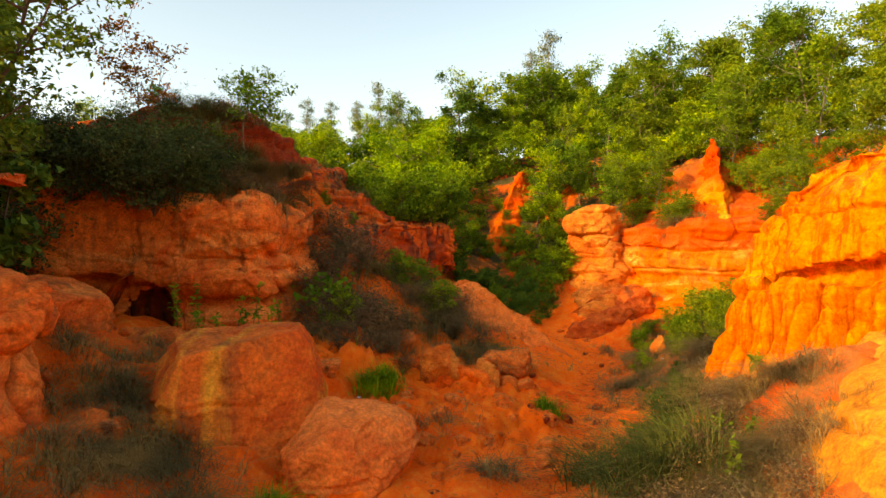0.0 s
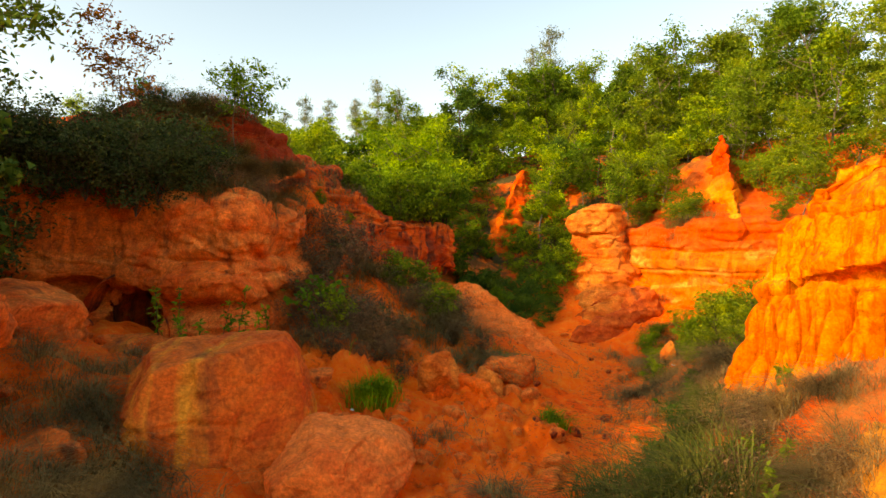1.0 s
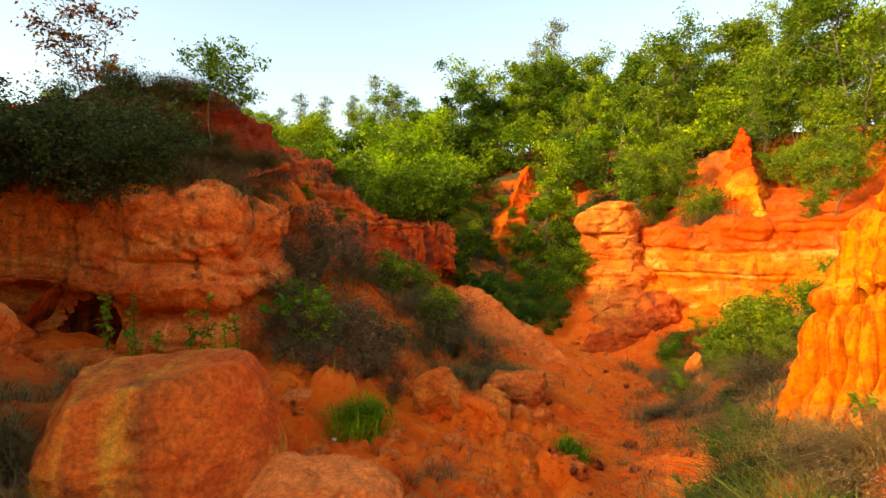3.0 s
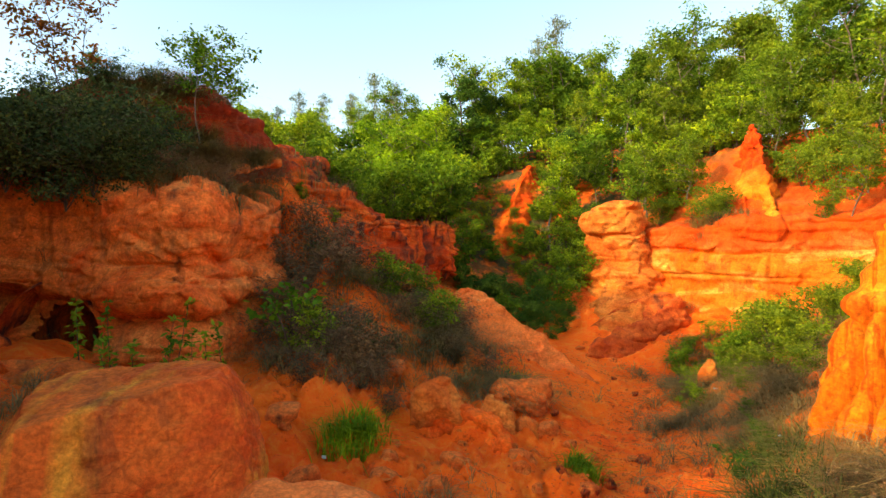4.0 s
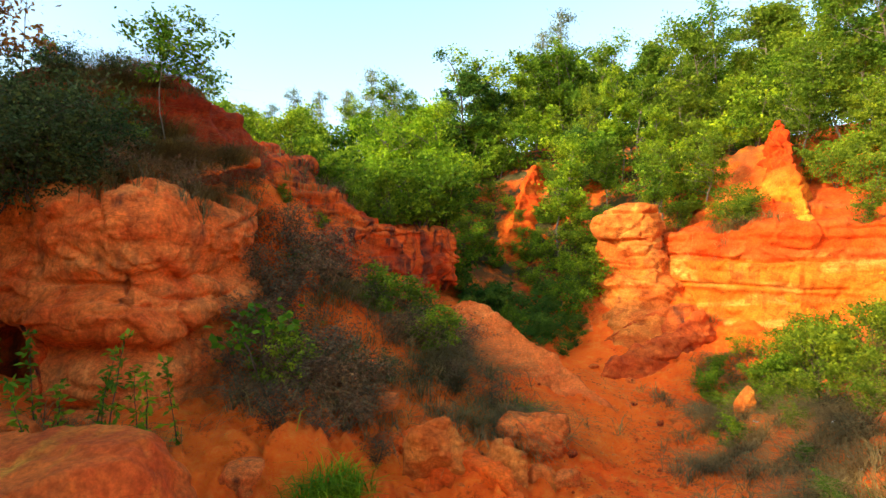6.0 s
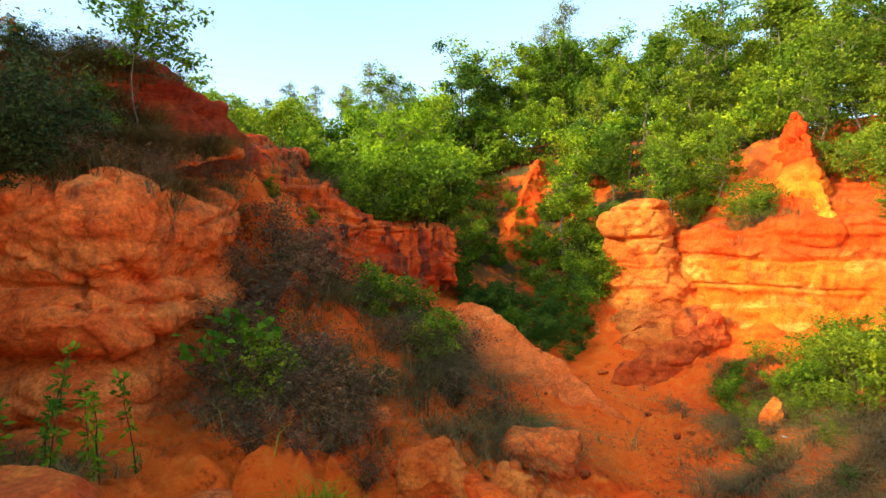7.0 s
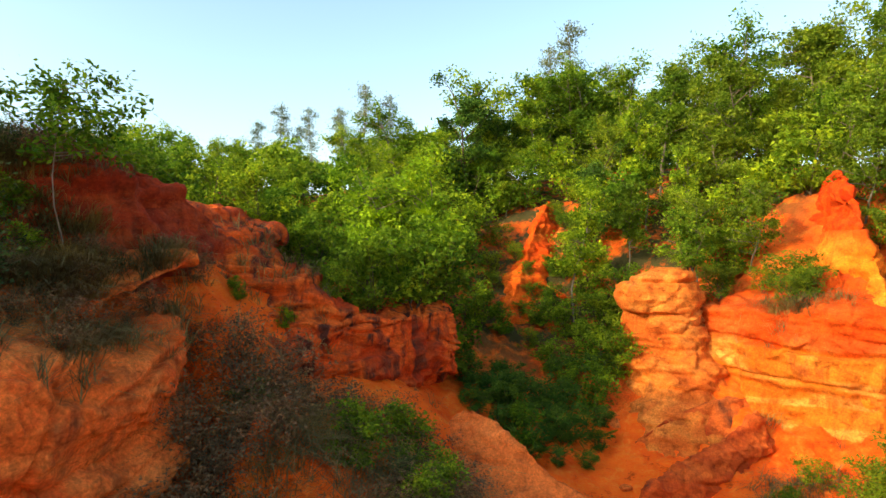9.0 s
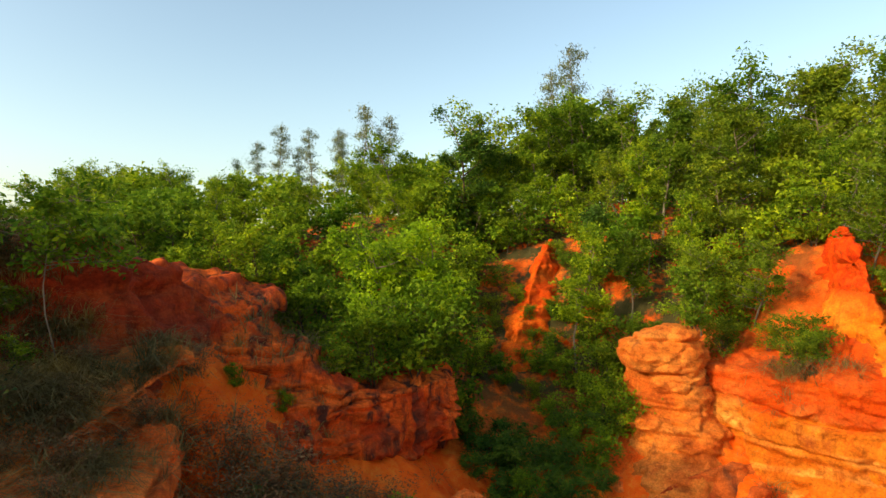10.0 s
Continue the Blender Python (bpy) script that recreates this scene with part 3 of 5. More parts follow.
D_PLAN = [(7.4, 26.6, 0.9, 3.9, 0), (8.0, 25.3, 0.7, 3.9, 0), (8.6, 24.0, 0.4, 4.0, 0), (9.5, 22.9, 0.2, 4.1, 0), (10.6, 22.3, 0.2, 4.15, 0), (11.8, 21.4, 0.3, 4.2, 0.5), (13.0, 19.6, 0.8, 4.4, 1), (14, 17, 1.6, 5, 1)]
D_FACE = [(0.8, -.2), (0.45, .0), (0.2, .2), (0.1, .4), (0.12, .55), (.08, .68), (.02, .74), (0.05, .86), (-.05, .96), (-.3, 1.0), (-.9, 1.05), (-2, 1.2), (-4, 1.4)]
cliff_d = thing("sunlit_cliff", cliff_mesh("sunlit_cliff", D_PLAN, (D_FACE, D_FACE), 300, 150, shape_d), m_band_rock,
                "sunlit yellow clay cliff with a red band and dark crack", "cliff", "gully cliffs")


def columns(u, Z, width, seed):
    """Columns worn by rain: each stands out a little more or less than the next and ends at its own height, with a groove between."""
    w = u / width + 0.35 * vnoise(u * 1.3, Z * 0.45, 4, seed) + 0.15 * vnoise(u * 4, Z * 1.5, 6, seed + 1)
    i = np.floor(w)
    f = w - i
    r, top = lattice(i, 0 * i, 0 * i, seed + 2), 1.5 + 0.8 * lattice(i, 0 * i + 1, 0 * i, seed + 3)
    out = 0.13 * r + 0.10 * (1 - smooth(top - 0.15, top + 0.15, Z)) + 0.16 * np.sqrt(np.clip(1 - (2 * f - 1) ** 2, 0, 1))
    depth = 0.6 + 0.4 * vnoise(Z * 0.8, i * 3.1, 2, seed + 4)
    return out - 0.34 * depth * np.exp(-(np.minimum(f, 1 - f) / 0.15) ** 2)


def shape_e(X, Y, Z, u, h):
    wave = u + 0.12 * vnoise(u * 2, Z * 1.2, 1, 61)
    flute = np.minimum(np.abs(vnoise(wave * 4.6, Z * 0.35, 2, 63)), 0.2 + np.abs(vnoise(wave * 9.0, Z * 0.5, 5, 64)))
    low = 1 - smooth(2.25, 2.5, Z)
    p = 0.09 * fbm(X * 0.9, Y * 0.9, Z * 0.7, 6, 65) + 0.015 * ridged(X * 2.6, Y * 2.6, Z * 1.6, 5, 67) + (0.09 - 0.05 * low) * facets(X, Y, Z, 1.3, 0.9, 431) + 0.03 * facets(X, Y, Z, 3.4, 2.2, 435) - 0.05 * (1 - low) * np.clip(ridged(wave * 2.2, Z * 0.5, 1, 3, 68), 0, 1.5)
    return p + low * (1.15 * columns(u, Z, 0.30, 360) + 0.05 - 0.12 * (1 - flute) ** 4) + 0.05 * (1 - low) * vnoise(wave * 3, Z * 0.6, 3, 66) + (1 - low) * (0.10 * layers(Z, X, Y, 2.2, 69) - cracks(X, Y, Z, 331, 1.1)) - low * cracks(X, Y, Z, 337, 0.5)


E_PLAN = [(12, 15.0, 1.6, 4.9, 0), (9.2, 13.8, 0.7, 4.3, 0), (7.4, 12.9, 0.3, 3.9, 0), (6.25, 12.2, 0.15, 3.75, 0), (6.0, 11.5, 0.25, 3.8, 0), (6.3, 10.5, 0.6, 4.0, 0), (6.7, 9.3, 0.9, 4.3, 0), (7.3, 8.0, 1.3, 4.7, 0), (8.5, 6, 2, 5.2, 0), (11, 3, 2.6, 5.6, 0)]
E_FACE = [(0.9, -.2), (0.52, -.04), (0.28, .12), (0.12, .28), (0.0, .44), (-.30, .55), (.04, .585), (.02, .66), (-.16, .76), (-.26, .88), (-.5, .98), (-.95, 1.06), (-1.8, 1.2), (-4, 1.35)]
cliff_e = thing("fluted_cliff", cliff_mesh("fluted_cliff", E_PLAN, (E_FACE, E_FACE), 560, 180, shape_e), m_sun_rock,
                "sunlit golden clay cliff, fluted by rain under an overhanging ledge", "cliff", "gully cliffs")


def shape_f(X, Y, Z, u, h):
    low = 1 - smooth(1.80, 1.98, Z)
    ledge = np.exp(-((Z - 2.2) / 0.4) ** 2)
    p = 0.10 * fbm(X * 1.1, Y * 1.1, Z * 0.9, 6, 161) + 0.08 * facets(X, Y, Z, 1.3, 1.8, 441) + 0.03 * facets(X, Y, Z, 3.5, 4.5, 445) + 0.10 * ledge * vnoise(X * 2.6, Y * 2.6, Z * 3.5, 165)
    return p + low * 0.7 * columns(u, Z, 0.42, 366) - 0.6 * cracks(X, Y, Z, 341, 1.0, 1.4)


F_PLAN = [(-11, 4.6, 0.3, 4.6, 0), (-8.6, 6.0, 0.2, 4.2, 0), (-6.9, 6.9, 0.15, 3.95, 0), (-5.95, 7.25, 0.1, 3.85, 0), (-5.6, 7.75, 0.1, 3.8, 0), (-5.9, 8.45, 0.15, 3.8, 0), (-6.7, 9.1, 0.2, 3.9, 0), (-8.8, 9.6, 0.3, 4.2, 0), (-11, 9.8, 0.4, 4.5, 0)]
F_FACE = [(0.22, -.12), (0.12, .02), (0.02, .16), (-.06, .30), (-.12, .42), (-.16, .45), (.16, .475), (.26, .52), (.24, .58), (.06, .64), (-.34, .69), (-.58, .74), (-.66, .86), (-.72, .96), (-1.1, 1.02), (-2.0, 1.06), (-3.2, 1.08)]
thing("bank_column", cliff_mesh("bank_column", F_PLAN, (F_FACE, F_FACE), 300, 150, shape_f), m_shade_rock,
      "orange clay bank worn into columns under a stained ledge", "cliff", "gully cliffs")


# ---- ribs, mounds and pillar ----
def rib_mesh(name, crest, nu, nv, drop, seed, rough=0.12, bias=0.0, flutes=0.0, hump=1.7):
    """A ridge: crest rows (x, y, z, half width); its flanks fall by drop on either side and its ends are rounded."""
    C = spline(crest, nu)
    T = np.gradient(C[:, :2], axis=0)
    T /= np.linalg.norm(T, axis=1)[:, None] + 1e-9
    side = np.stack([T[:, 1], -T[:, 0]], 1)
    v = np.linspace(-1, 1, nv)[None]
    taper = np.sqrt(np.clip(1 - (np.abs(np.linspace(-1, 1, nu)) ** 8), 0.0, 1))[:, None]
    w = C[:, 3:4] * (0.35 + 0.65 * taper)
    o = np.sign(v) * np.abs(v) ** 1.15 * w + bias * w * (np.abs(v) ** 2)
    X, Y = C[:, 0:1] + side[:, 0:1] * o, C[:, 1:2] + side[:, 1:2] * o
    Z = C[:, 2:3] - drop * (np.abs(v) ** hump) - (1 - taper) * drop * 0.6
    P = np.stack([X, Y, Z + 0 * X], -1)
    N = np.cross(np.gradient(P, axis=0), np.gradient(P, axis=1))
    N /= np.linalg.norm(N, axis=2)[..., None] + 1e-9
    N *= np.sign(N[..., 2:3] + 1e-9)
    X, Y, Z = P[..., 0], P[..., 1], P[..., 2]
    u = np.linspace(0, nu * 0.05, nu)[:, None] + 0 * X
    push = rough * (fbm(X * 1.1, Y * 1.1, Z * 1.1, 4, seed) + 0.5 * layers(Z, X, Y, 2.4, seed + 3)) + 0.5 * rough * facets(X, Y, Z, 1.4, 1.8, seed + 200) + 0.25 * rough * facets(X, Y, Z, 3.6, 4.4, seed + 210)
    push = push - cracks(X, Y, Z, seed + 40, 0.7)
    push = push - flutes * np.abs(vnoise(u * 3.0, 1, seed, seed + 7)) * np.abs(v)
    return mesh_of(name, (P + N * push[..., None]).reshape(-1, 3), grid_faces(nu, nv))


thing("clay_ridge", rib_mesh("clay_ridge", [(0.2, 22.4, 1.5, 0.6), (0.85, 21.7, 1.95, 1.0), (1.6, 21.1, 1.5, 1.5), (2.5, 20.4, 0.9, 1.7), (3.5, 19.5, 0.05, 1.5), (4.4, 18.6, -0.7, 0.9)], 170, 120, 1.6, 71, 0.12, 0.6, 0.12, 1.35), m_pale_boulder,
      "smooth pale orange clay ridge sloping down into the gully bed", "ridge", "clay ridges")
thing("rubble_bank", rib_mesh("rubble_bank", [(-2.0, 14.4, -0.1, 0.6), (-1.1, 14.9, 0.18, 0.9), (-0.1, 14.7, 0.20, 1.0), (0.7, 14.0, 0.0, 1.0), (1.2, 13.1, -0.25, 0.9), (1.5, 12.2, -0.55, 0.7), (1.6, 11.4, -0.85, 0.5)], 190, 110, 1.1, 171, 0.17, 0.0, 0.12, 1.15), m_soil_rock,
      "broken bank of orange-red clay rubble", "ridge", "clay ridges")
thing("rubble_bank", rib_mesh("rubble_bank", [(-2.6, 11.7, -0.25, 0.4), (-1.6, 11.9, -0.2, 0.7), (-0.5, 11.9, -0.2, 0.8), (0.4, 11.3, -0.45, 0.8), (0.9, 10.4, -0.6, 0.6), (1.1, 9.6, -0.9, 0.4)], 150, 100, 0.8, 175, 0.16, 0.0, 0.1, 1.2), m_soil_rock,
      "low shelf of broken orange clay beside the boulders", "ridge", "clay ridges")
thing("earth_shoulder", rib_mesh("earth_shoulder", [(4.3, 3.2, 1.05, 1.2), (4.9, 5.0, 1.30, 1.45), (5.5, 6.5, 1.52, 1.55), (6.4, 7.9, 1.76, 1.55), (7.6, 9.4, 2.0, 1.45)], 150, 110, 1.3, 181, 0.05, 0.0, 0.0, 2.4), m_sun_earth,
      "smooth sunlit shoulder of golden clay earth", "ridge", "clay ridges")
thing("earth_mound", rib_mesh("earth_mound", [(-11.5, 18.6, 7.3, 2.0), (-9.0, 19.0, 7.6, 2.0), (-7.2, 19.3, 7.6, 1.8), (-6.2, 19.8, 7.4, 1.5), (-5.5, 20.8, 6.8, 1.3), (-4.8, 21.8, 6.1, 1.0)], 150, 90, 2.6, 73, 0.2), m_mound,
      "dark red earth mound crowning the cliff, half overgrown", "mound")
thing("red_spire", rib_mesh("red_spire", [(10.6, 22.3, 3.4, 2.0), (10.95, 22.9, 4.4, 1.75), (11.2, 23.8, 5.6, 1.35), (11.5, 24.8, 6.8, 0.9), (11.8, 25.8, 7.75, 0.6), (12.1, 26.6, 7.9, 0.8), (12.5, 28, 8.0, 1.4)], 170, 110, 2.6, 75, 0.13, 0.0, 0.3, 1.15), m_red_rock,
      "steep bare spur of orange earth rising to a red point", "spur", "red spurs")
thing("red_spur", rib_mesh("red_spur", [(1.8, 28.6, 2.0, 2.4), (2.6, 30.2, 3.6, 2.6), (3.5, 32.0, 5.6, 2.4), (4.3, 33.5, 7.1, 1.6), (5.0, 35.2, 8.0, 2.0)], 130, 90, 2.2, 77, 0.16, 0.0, 0.4, 1.0), m_far_red,
      "bare streak of bright red earth showing between the trees", "spur", "red spurs")
thing("red_skirt", rib_mesh("red_skirt", [(4.6, 24.2, -0.2, 0.8), (5.3, 24.3, 0.45, 1.0), (6.2, 24.35, 1.0, 1.2), (7.2, 24.3, 1.35, 1.2), (8.1, 24.4, 1.5, 1.0), (8.9, 24.7, 1.4, 0.8)], 130, 90, 1.7, 93, 0.11, -0.3, 0.1, 1.2), m_skirt,
      "stained red clay slope at the pillar's foot", "ridge", "clay ridges")
thing("red_fin", rib_mesh("red_fin", [(8.8, 24.3, 0.5, 0.9), (8.1, 23.4, 1.45, 1.0), (7.5, 22.95, 1.15, 1.1), (6.6, 22.5, 0.75, 1.2), (5.6, 22.1, 0.4, 1.2), (4.8, 21.8, 0.1, 1.0), (4.1, 21.5, -0.2, 0.7)], 190, 120, 1.5, 89, 0.15, 0.45, 0.05, 1.35), m_skirt,
      "red clay wall, toned down for shade, falling from a sharp fin", "ridge", "clay ridges")


def round_mesh(name, rows, nu, nv, seed, rough=0.1, beds=0.05):
    """A standing rock: rows (x, y, z, half width, half depth) from its foot to its crown."""
    C = spline(rows, nv)
    a = np.linspace(0, 2 * math.pi, nu)[:, None]
    q = 1 + 0.16 * np.cos(2 * a + 1) + 0.07 * np.cos(3 * a + seed) + 0.05 * np.cos(5 * a)
    X, Y, Z = C[None, :, 0] + np.cos(a) * C[None, :, 3] * q, C[None, :, 1] + np.sin(a) * C[None, :, 4] * q, C[None, :, 2] + 0 * a
    s = np.clip(C[None, :, 3] / 0.3, 0, 1)
    push = s * (rough * fbm(X * 1.2, Y * 1.2, Z * 1.2, 4, seed) + beds * layers(Z, X, Y, 3.0, seed + 2) + 0.09 * facets(X, Y, Z, 1.4, 1.9, seed + 200) + 0.04 * facets(X, Y, Z, 3.4, 4.4, seed + 210))
    push = push - s * cracks(X, Y, Z, seed + 40, 0.8, 1.6)
    P = np.stack([X + np.cos(a) * push, Y + np.sin(a) * push, Z + 0.3 * push], -1)
    P[-1] = P[0]
    return mesh_of(name, P.reshape(-1, 3), grid_faces(nu, nv))


pillar = tagged(new("rock_pillar"), "sunlit clay pillar with a weathered stained cap on a narrow neck", "rock pillar")
part("shaft", round_mesh("shaft", [(6.9, 24.6, -0.6, 2.1, 2.1), (7.0, 25, 0.3, 1.70, 1.6), (7.1, 25.5, 1.1, 1.45, 1.3), (7.1, 25.9, 1.8, 1.36, 1.1), (7.0, 26.1, 2.4, 1.24, 0.95), (6.85, 26.2, 3, 1.06, 0.84), (6.7, 26.2, 3.6, 0.88, 0.78), (6.65, 26.2, 3.95, 0.90, 0.82), (6.6, 26.2, 4.05, 0.02, 0.02)], 160, 150, 81, 0.16, 0.08), m_pale_rock, pillar)
part("saddle", rib_mesh("saddle", [(6.9, 26.3, 4.25, 0.5), (7.5, 26.5, 4.0, 0.6), (8.0, 26.7, 3.75, 0.7), (8.6, 26.6, 3.9, 0.9), (9.2, 26.4, 4.0, 0.9)], 60, 60, 2.4, 82, 0.12, 0.0, 0.1, 1.4), m_pale_rock, pillar, "low saddle joining the pillar to the cliff")
part("cap", round_mesh("cap", [(6.5, 26.2, 3.66, 0.04, 0.04), (6.5, 26.2, 3.68, 0.80, 0.76), (6.5, 26.2, 3.8, 1.04, 0.92), (6.5, 26.2, 4.15, 1.06, 0.92), (6.55, 26.2, 4.45, 0.96, 0.88), (6.75, 26.2, 4.72, 0.76, 0.76), (6.9, 26.2, 4.9, 0.44, 0.48), (6.9, 26.2, 4.97, 0.02, 0.02)], 130, 70, 83, 0.10, 0.04), m_pale_rock, pillar, "rounded overhanging cap with dark stains")
thing("clay_stump", round_mesh("clay_stump", [(4.9, 25.2, -0.6, 0.6, 0.6), (4.85, 25.3, 0.3, 0.45, 0.45), (4.8, 25.35, 0.75, 0.34, 0.34), (4.8, 25.35, 0.82, 0.02, 0.02)], 50, 40, 85, 0.12), m_shade_rock,
      "squat stump of orange clay at the pillar's foot", "rock", "standing rocks")


def boulder_mesh(name, centre, size, seed, level=5, rough=0.10, cuts=9, depth=0.62, fine=0.03, planes=(), square=2.0, cleft=0.55):
    """A broken boulder: a ball cut by chance planes, worn round and pitted."""
    bm = bmesh.new()
    bmesh.ops.create_icosphere(bm, subdivisions=level, radius=1)
    me = bpy.data.meshes.new(name)
    bm.to_mesh(me)
    bm.free()
    P = np.empty(len(me.vertices) * 3)
    me.vertices.foreach_get("co", P)
    P = P.reshape(-1, 3)
    P = P / (np.sum(np.abs(P) ** square, axis=1) ** (1 / square))[:, None]
    for qx, qy, qz, d in planes:
        q = np.array((qx, qy, qz)) / math.hypot(qx, qy, qz)
        over = P @ q - d
        P = P - np.where(over > 0, over * 0.93, 0)[:, None] * q
    rng = np.random.RandomState(seed)
    for _ in range(cuts):
        q = rng.normal(size=3)
        q /= np.linalg.norm(q)
        over = P @ q - rng.uniform(depth, depth + 0.26)
        P = P - np.where(over > 0, over * 0.88, 0)[:, None] * q
    n = P / (np.linalg.norm(P, axis=1)[:, None] + 1e-9)
    w = P * np.array(size) + np.array(centre)
    k = min(size)
    push = rough * fbm(w[:, 0] * 1.3 / k, w[:, 1] * 1.3 / k, w[:, 2] * 1.3 / k, 4, seed) * k + fine * (0.9 * facets(w[:, 0], w[:, 1], w[:, 2], 1.7 / k, 2.0 / k, seed + 200) + 0.4 * facets(w[:, 0], w[:, 1], w[:, 2], 5.0 / k, 6.0 / k, seed + 210)) * min(k, 1)
    push = push - cracks(w[:, 0], w[:, 1], w[:, 2], seed + 60, cleft * min(k, 1.2), 1.1 / min(k, 1.2), 0.9 / min(k, 1.2))
    w = P * np.array(size) + n * push[:, None]
    me.vertices.foreach_set("co", w.ravel().astype(np.float32))
    me.polygons.foreach_set("use_smooth", np.ones(len(me.polygons), dtype=bool))
    me.update()
    return me


def boulder(name, centre, size, seed, mat, label, group="", level=5, turn=0.0, **kw):
    ob = thing(name, boulder_mesh(name, centre, size, seed, level, **kw), mat, label, "boulder", group)
    ob.matrix_world = pose(*centre, 0, 0, turn)
    return ob


boulder("great_boulder", (-3.42, 9.85, 0.2), (1.42, 1.3, 1.75), 12, m_boulder, "huge brown-orange boulder with a flat worn top and a yellow streak", "fallen boulders", 7, planes=((-0.06, -0.12, 1, 0.78), (-0.85, -0.5, -0.35, 0.86), (0.6, -0.75, 0.1, 0.9), (-0.8, -0.4, 0.5, 0.93)), square=2.6, cuts=3, rough=0.05, fine=0.05, cleft=0.35)
boulder("rounded_boulder", (-1.40, 9.35, -0.28), (1.08, 0.95, 0.9), 23, m_pale_boulder, "rounded pale orange boulder, cracked across", "fallen boulders", 7, square=2.7, planes=((0.1, -0.1, 1, 0.8), (-0.7, -0.3, 0.7, 0.86), (0.75, -0.2, 0.6, 0.88)), cuts=5, rough=0.07, fine=0.05, cleft=0.4)
boulder("lumpy_rock", (0.0, 14.5, 0.06), (0.58, 0.52, 0.72), 32, m_pale_rock, "knobbly upright lump of orange clay on the rubble", "gully rocks", 6, rough=0.2, square=3.4, cuts=9, depth=0.56)
boulder("lumpy_rock", (0.98, 14.35, -0.16), (0.40, 0.36, 0.50), 33, m_pale_rock, "pointed lump of orange clay on the rubble", "gully rocks", 5, rough=0.2)
boulder("lumpy_rock", (1.62, 14.5, -0.36), (0.27, 0.25, 0.26), 35, m_boulder, "small rounded stone on the rubble", "gully rocks", 4)
boulder("fallen_stone", (-0.92, 15.45, 0.66), (0.2, 0.2, 0.2), 37, m_shade_rock, "loose orange stone on the brushy slope", "gully rocks", 4)
boulder("fallen_stone", (-5.65, 10.0, 0.2), (0.32, 0.3, 0.26), 39, m_boulder, "rounded stone lying against the bank", "gully rocks", 4)
boulder("pinkish_boulder", (-6.1, 12.6, 0.75), (1.0, 0.7, 0.6), 41, m_boulder, "pinkish rounded boulder below the cave", "fallen boulders", 5)
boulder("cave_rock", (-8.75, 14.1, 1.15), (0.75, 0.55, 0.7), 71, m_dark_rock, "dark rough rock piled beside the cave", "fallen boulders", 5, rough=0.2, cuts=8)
boulder("cave_rock", (-8.75, 13.5, 0.75), (0.5, 0.45, 0.45), 73, m_shade_rock, "orange rock piled before the cave", "fallen boulders", 5, rough=0.2, cuts=8)
boulder("cave_rock", (-9.7, 13.9, 1.35), (0.8, 0.6, 0.75), 75, m_shade_rock, "orange rock piled under the ledge", "fallen boulders", 5, rough=0.2, cuts=8)
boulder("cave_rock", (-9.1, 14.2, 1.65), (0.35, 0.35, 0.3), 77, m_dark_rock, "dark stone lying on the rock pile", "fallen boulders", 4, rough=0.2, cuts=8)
boulder("bank_rock", (-8.0, 11.4, 1.4), (1.5, 1.3, 1.4), 43, m_shade_rock, "broad orange rock bulging from the bank", "fallen boulders", 6)
boulder("fallen_slab", (-5.15, 8.5, 0.42), (0.75, 0.40, 0.30), 46, m_shade_rock, "tilted orange slab fallen at the column's foot", "fallen boulders", 5, rough=0.2, cuts=8, turn=-25)
boulder("leaning_rock", (-2.52, 12.85, -0.1), (0.44, 0.42, 0.58), 48, m_soil_rock, "smooth orange rock leaning from the rubble", "gully rocks", 5, rough=0.12, cuts=6)
boulder("pale_rock", (6.45, 17.6, -0.12), (0.26, 0.24, 0.52), 47, m_pale_rock, "upright pale stone on the slope", "gully rocks", 5, rough=0.25, cuts=9, depth=0.5)
boulder("pale_rock", (5.85, 18.5, -0.65), (0.22, 0.22, 0.3), 49, m_pale_rock, "small upright pale stone on the slope", "gully rocks", 5, rough=0.25, cuts=9, depth=0.5)
boulder("red_buttress", (4.7, 25.6, 0.0), (0.9, 0.8, 0.9), 61, m_skirt, "rough red block in the gully head", "gully rocks", 5, rough=0.24, fine=0.06)
boulder("clay_ledge", (1.85, 16.15, -0.12), (0.72, 0.55, 0.55), 51, m_shade_rock, "worn ledge of orange clay under dry brush", "gully rocks", 5, rough=0.2)


# ---- plants ----
def tubes(segs, sides=5):
    """Tapered limbs: rows (p0, p1, r0, r1)."""
    P0, P1 = np.array([s[0] for s in segs], float), np.array([s[1] for s in segs], float)
    R0, R1 = np.array([s[2] for s in segs], float), np.array([s[3] for s in segs], float)
    D = P1 - P0
    D /= np.linalg.norm(D, axis=1)[:, None] + 1e-9
    A = np.cross(D, np.where(np.abs(D[:, 2:3]) > 0.9, [[1.0, 0, 0]], [[0, 0, 1.0]]))
    A /= np.linalg.norm(A, axis=1)[:, None] + 1e-9
    B = np.cross(D, A)
    a = np.linspace(0, 2 * math.pi, sides, endpoint=False)
    ring = A[:, None] * np.cos(a)[None, :, None] + B[:, None] * np.sin(a)[None, :, None]
    V = np.concatenate([P0[:, None] + ring * R0[:, None, None], P1[:, None] + ring * R1[:, None, None]], 1)
    i = np.arange(sides)
    f = np.stack([i, (i + 1) % sides, sides + (i + 1) % sides, sides + i], 1)
    F = f[None] + (np.arange(len(segs)) * 2 * sides)[:, None, None]
    return V.reshape(-1, 3), F.reshape(-1, 4)


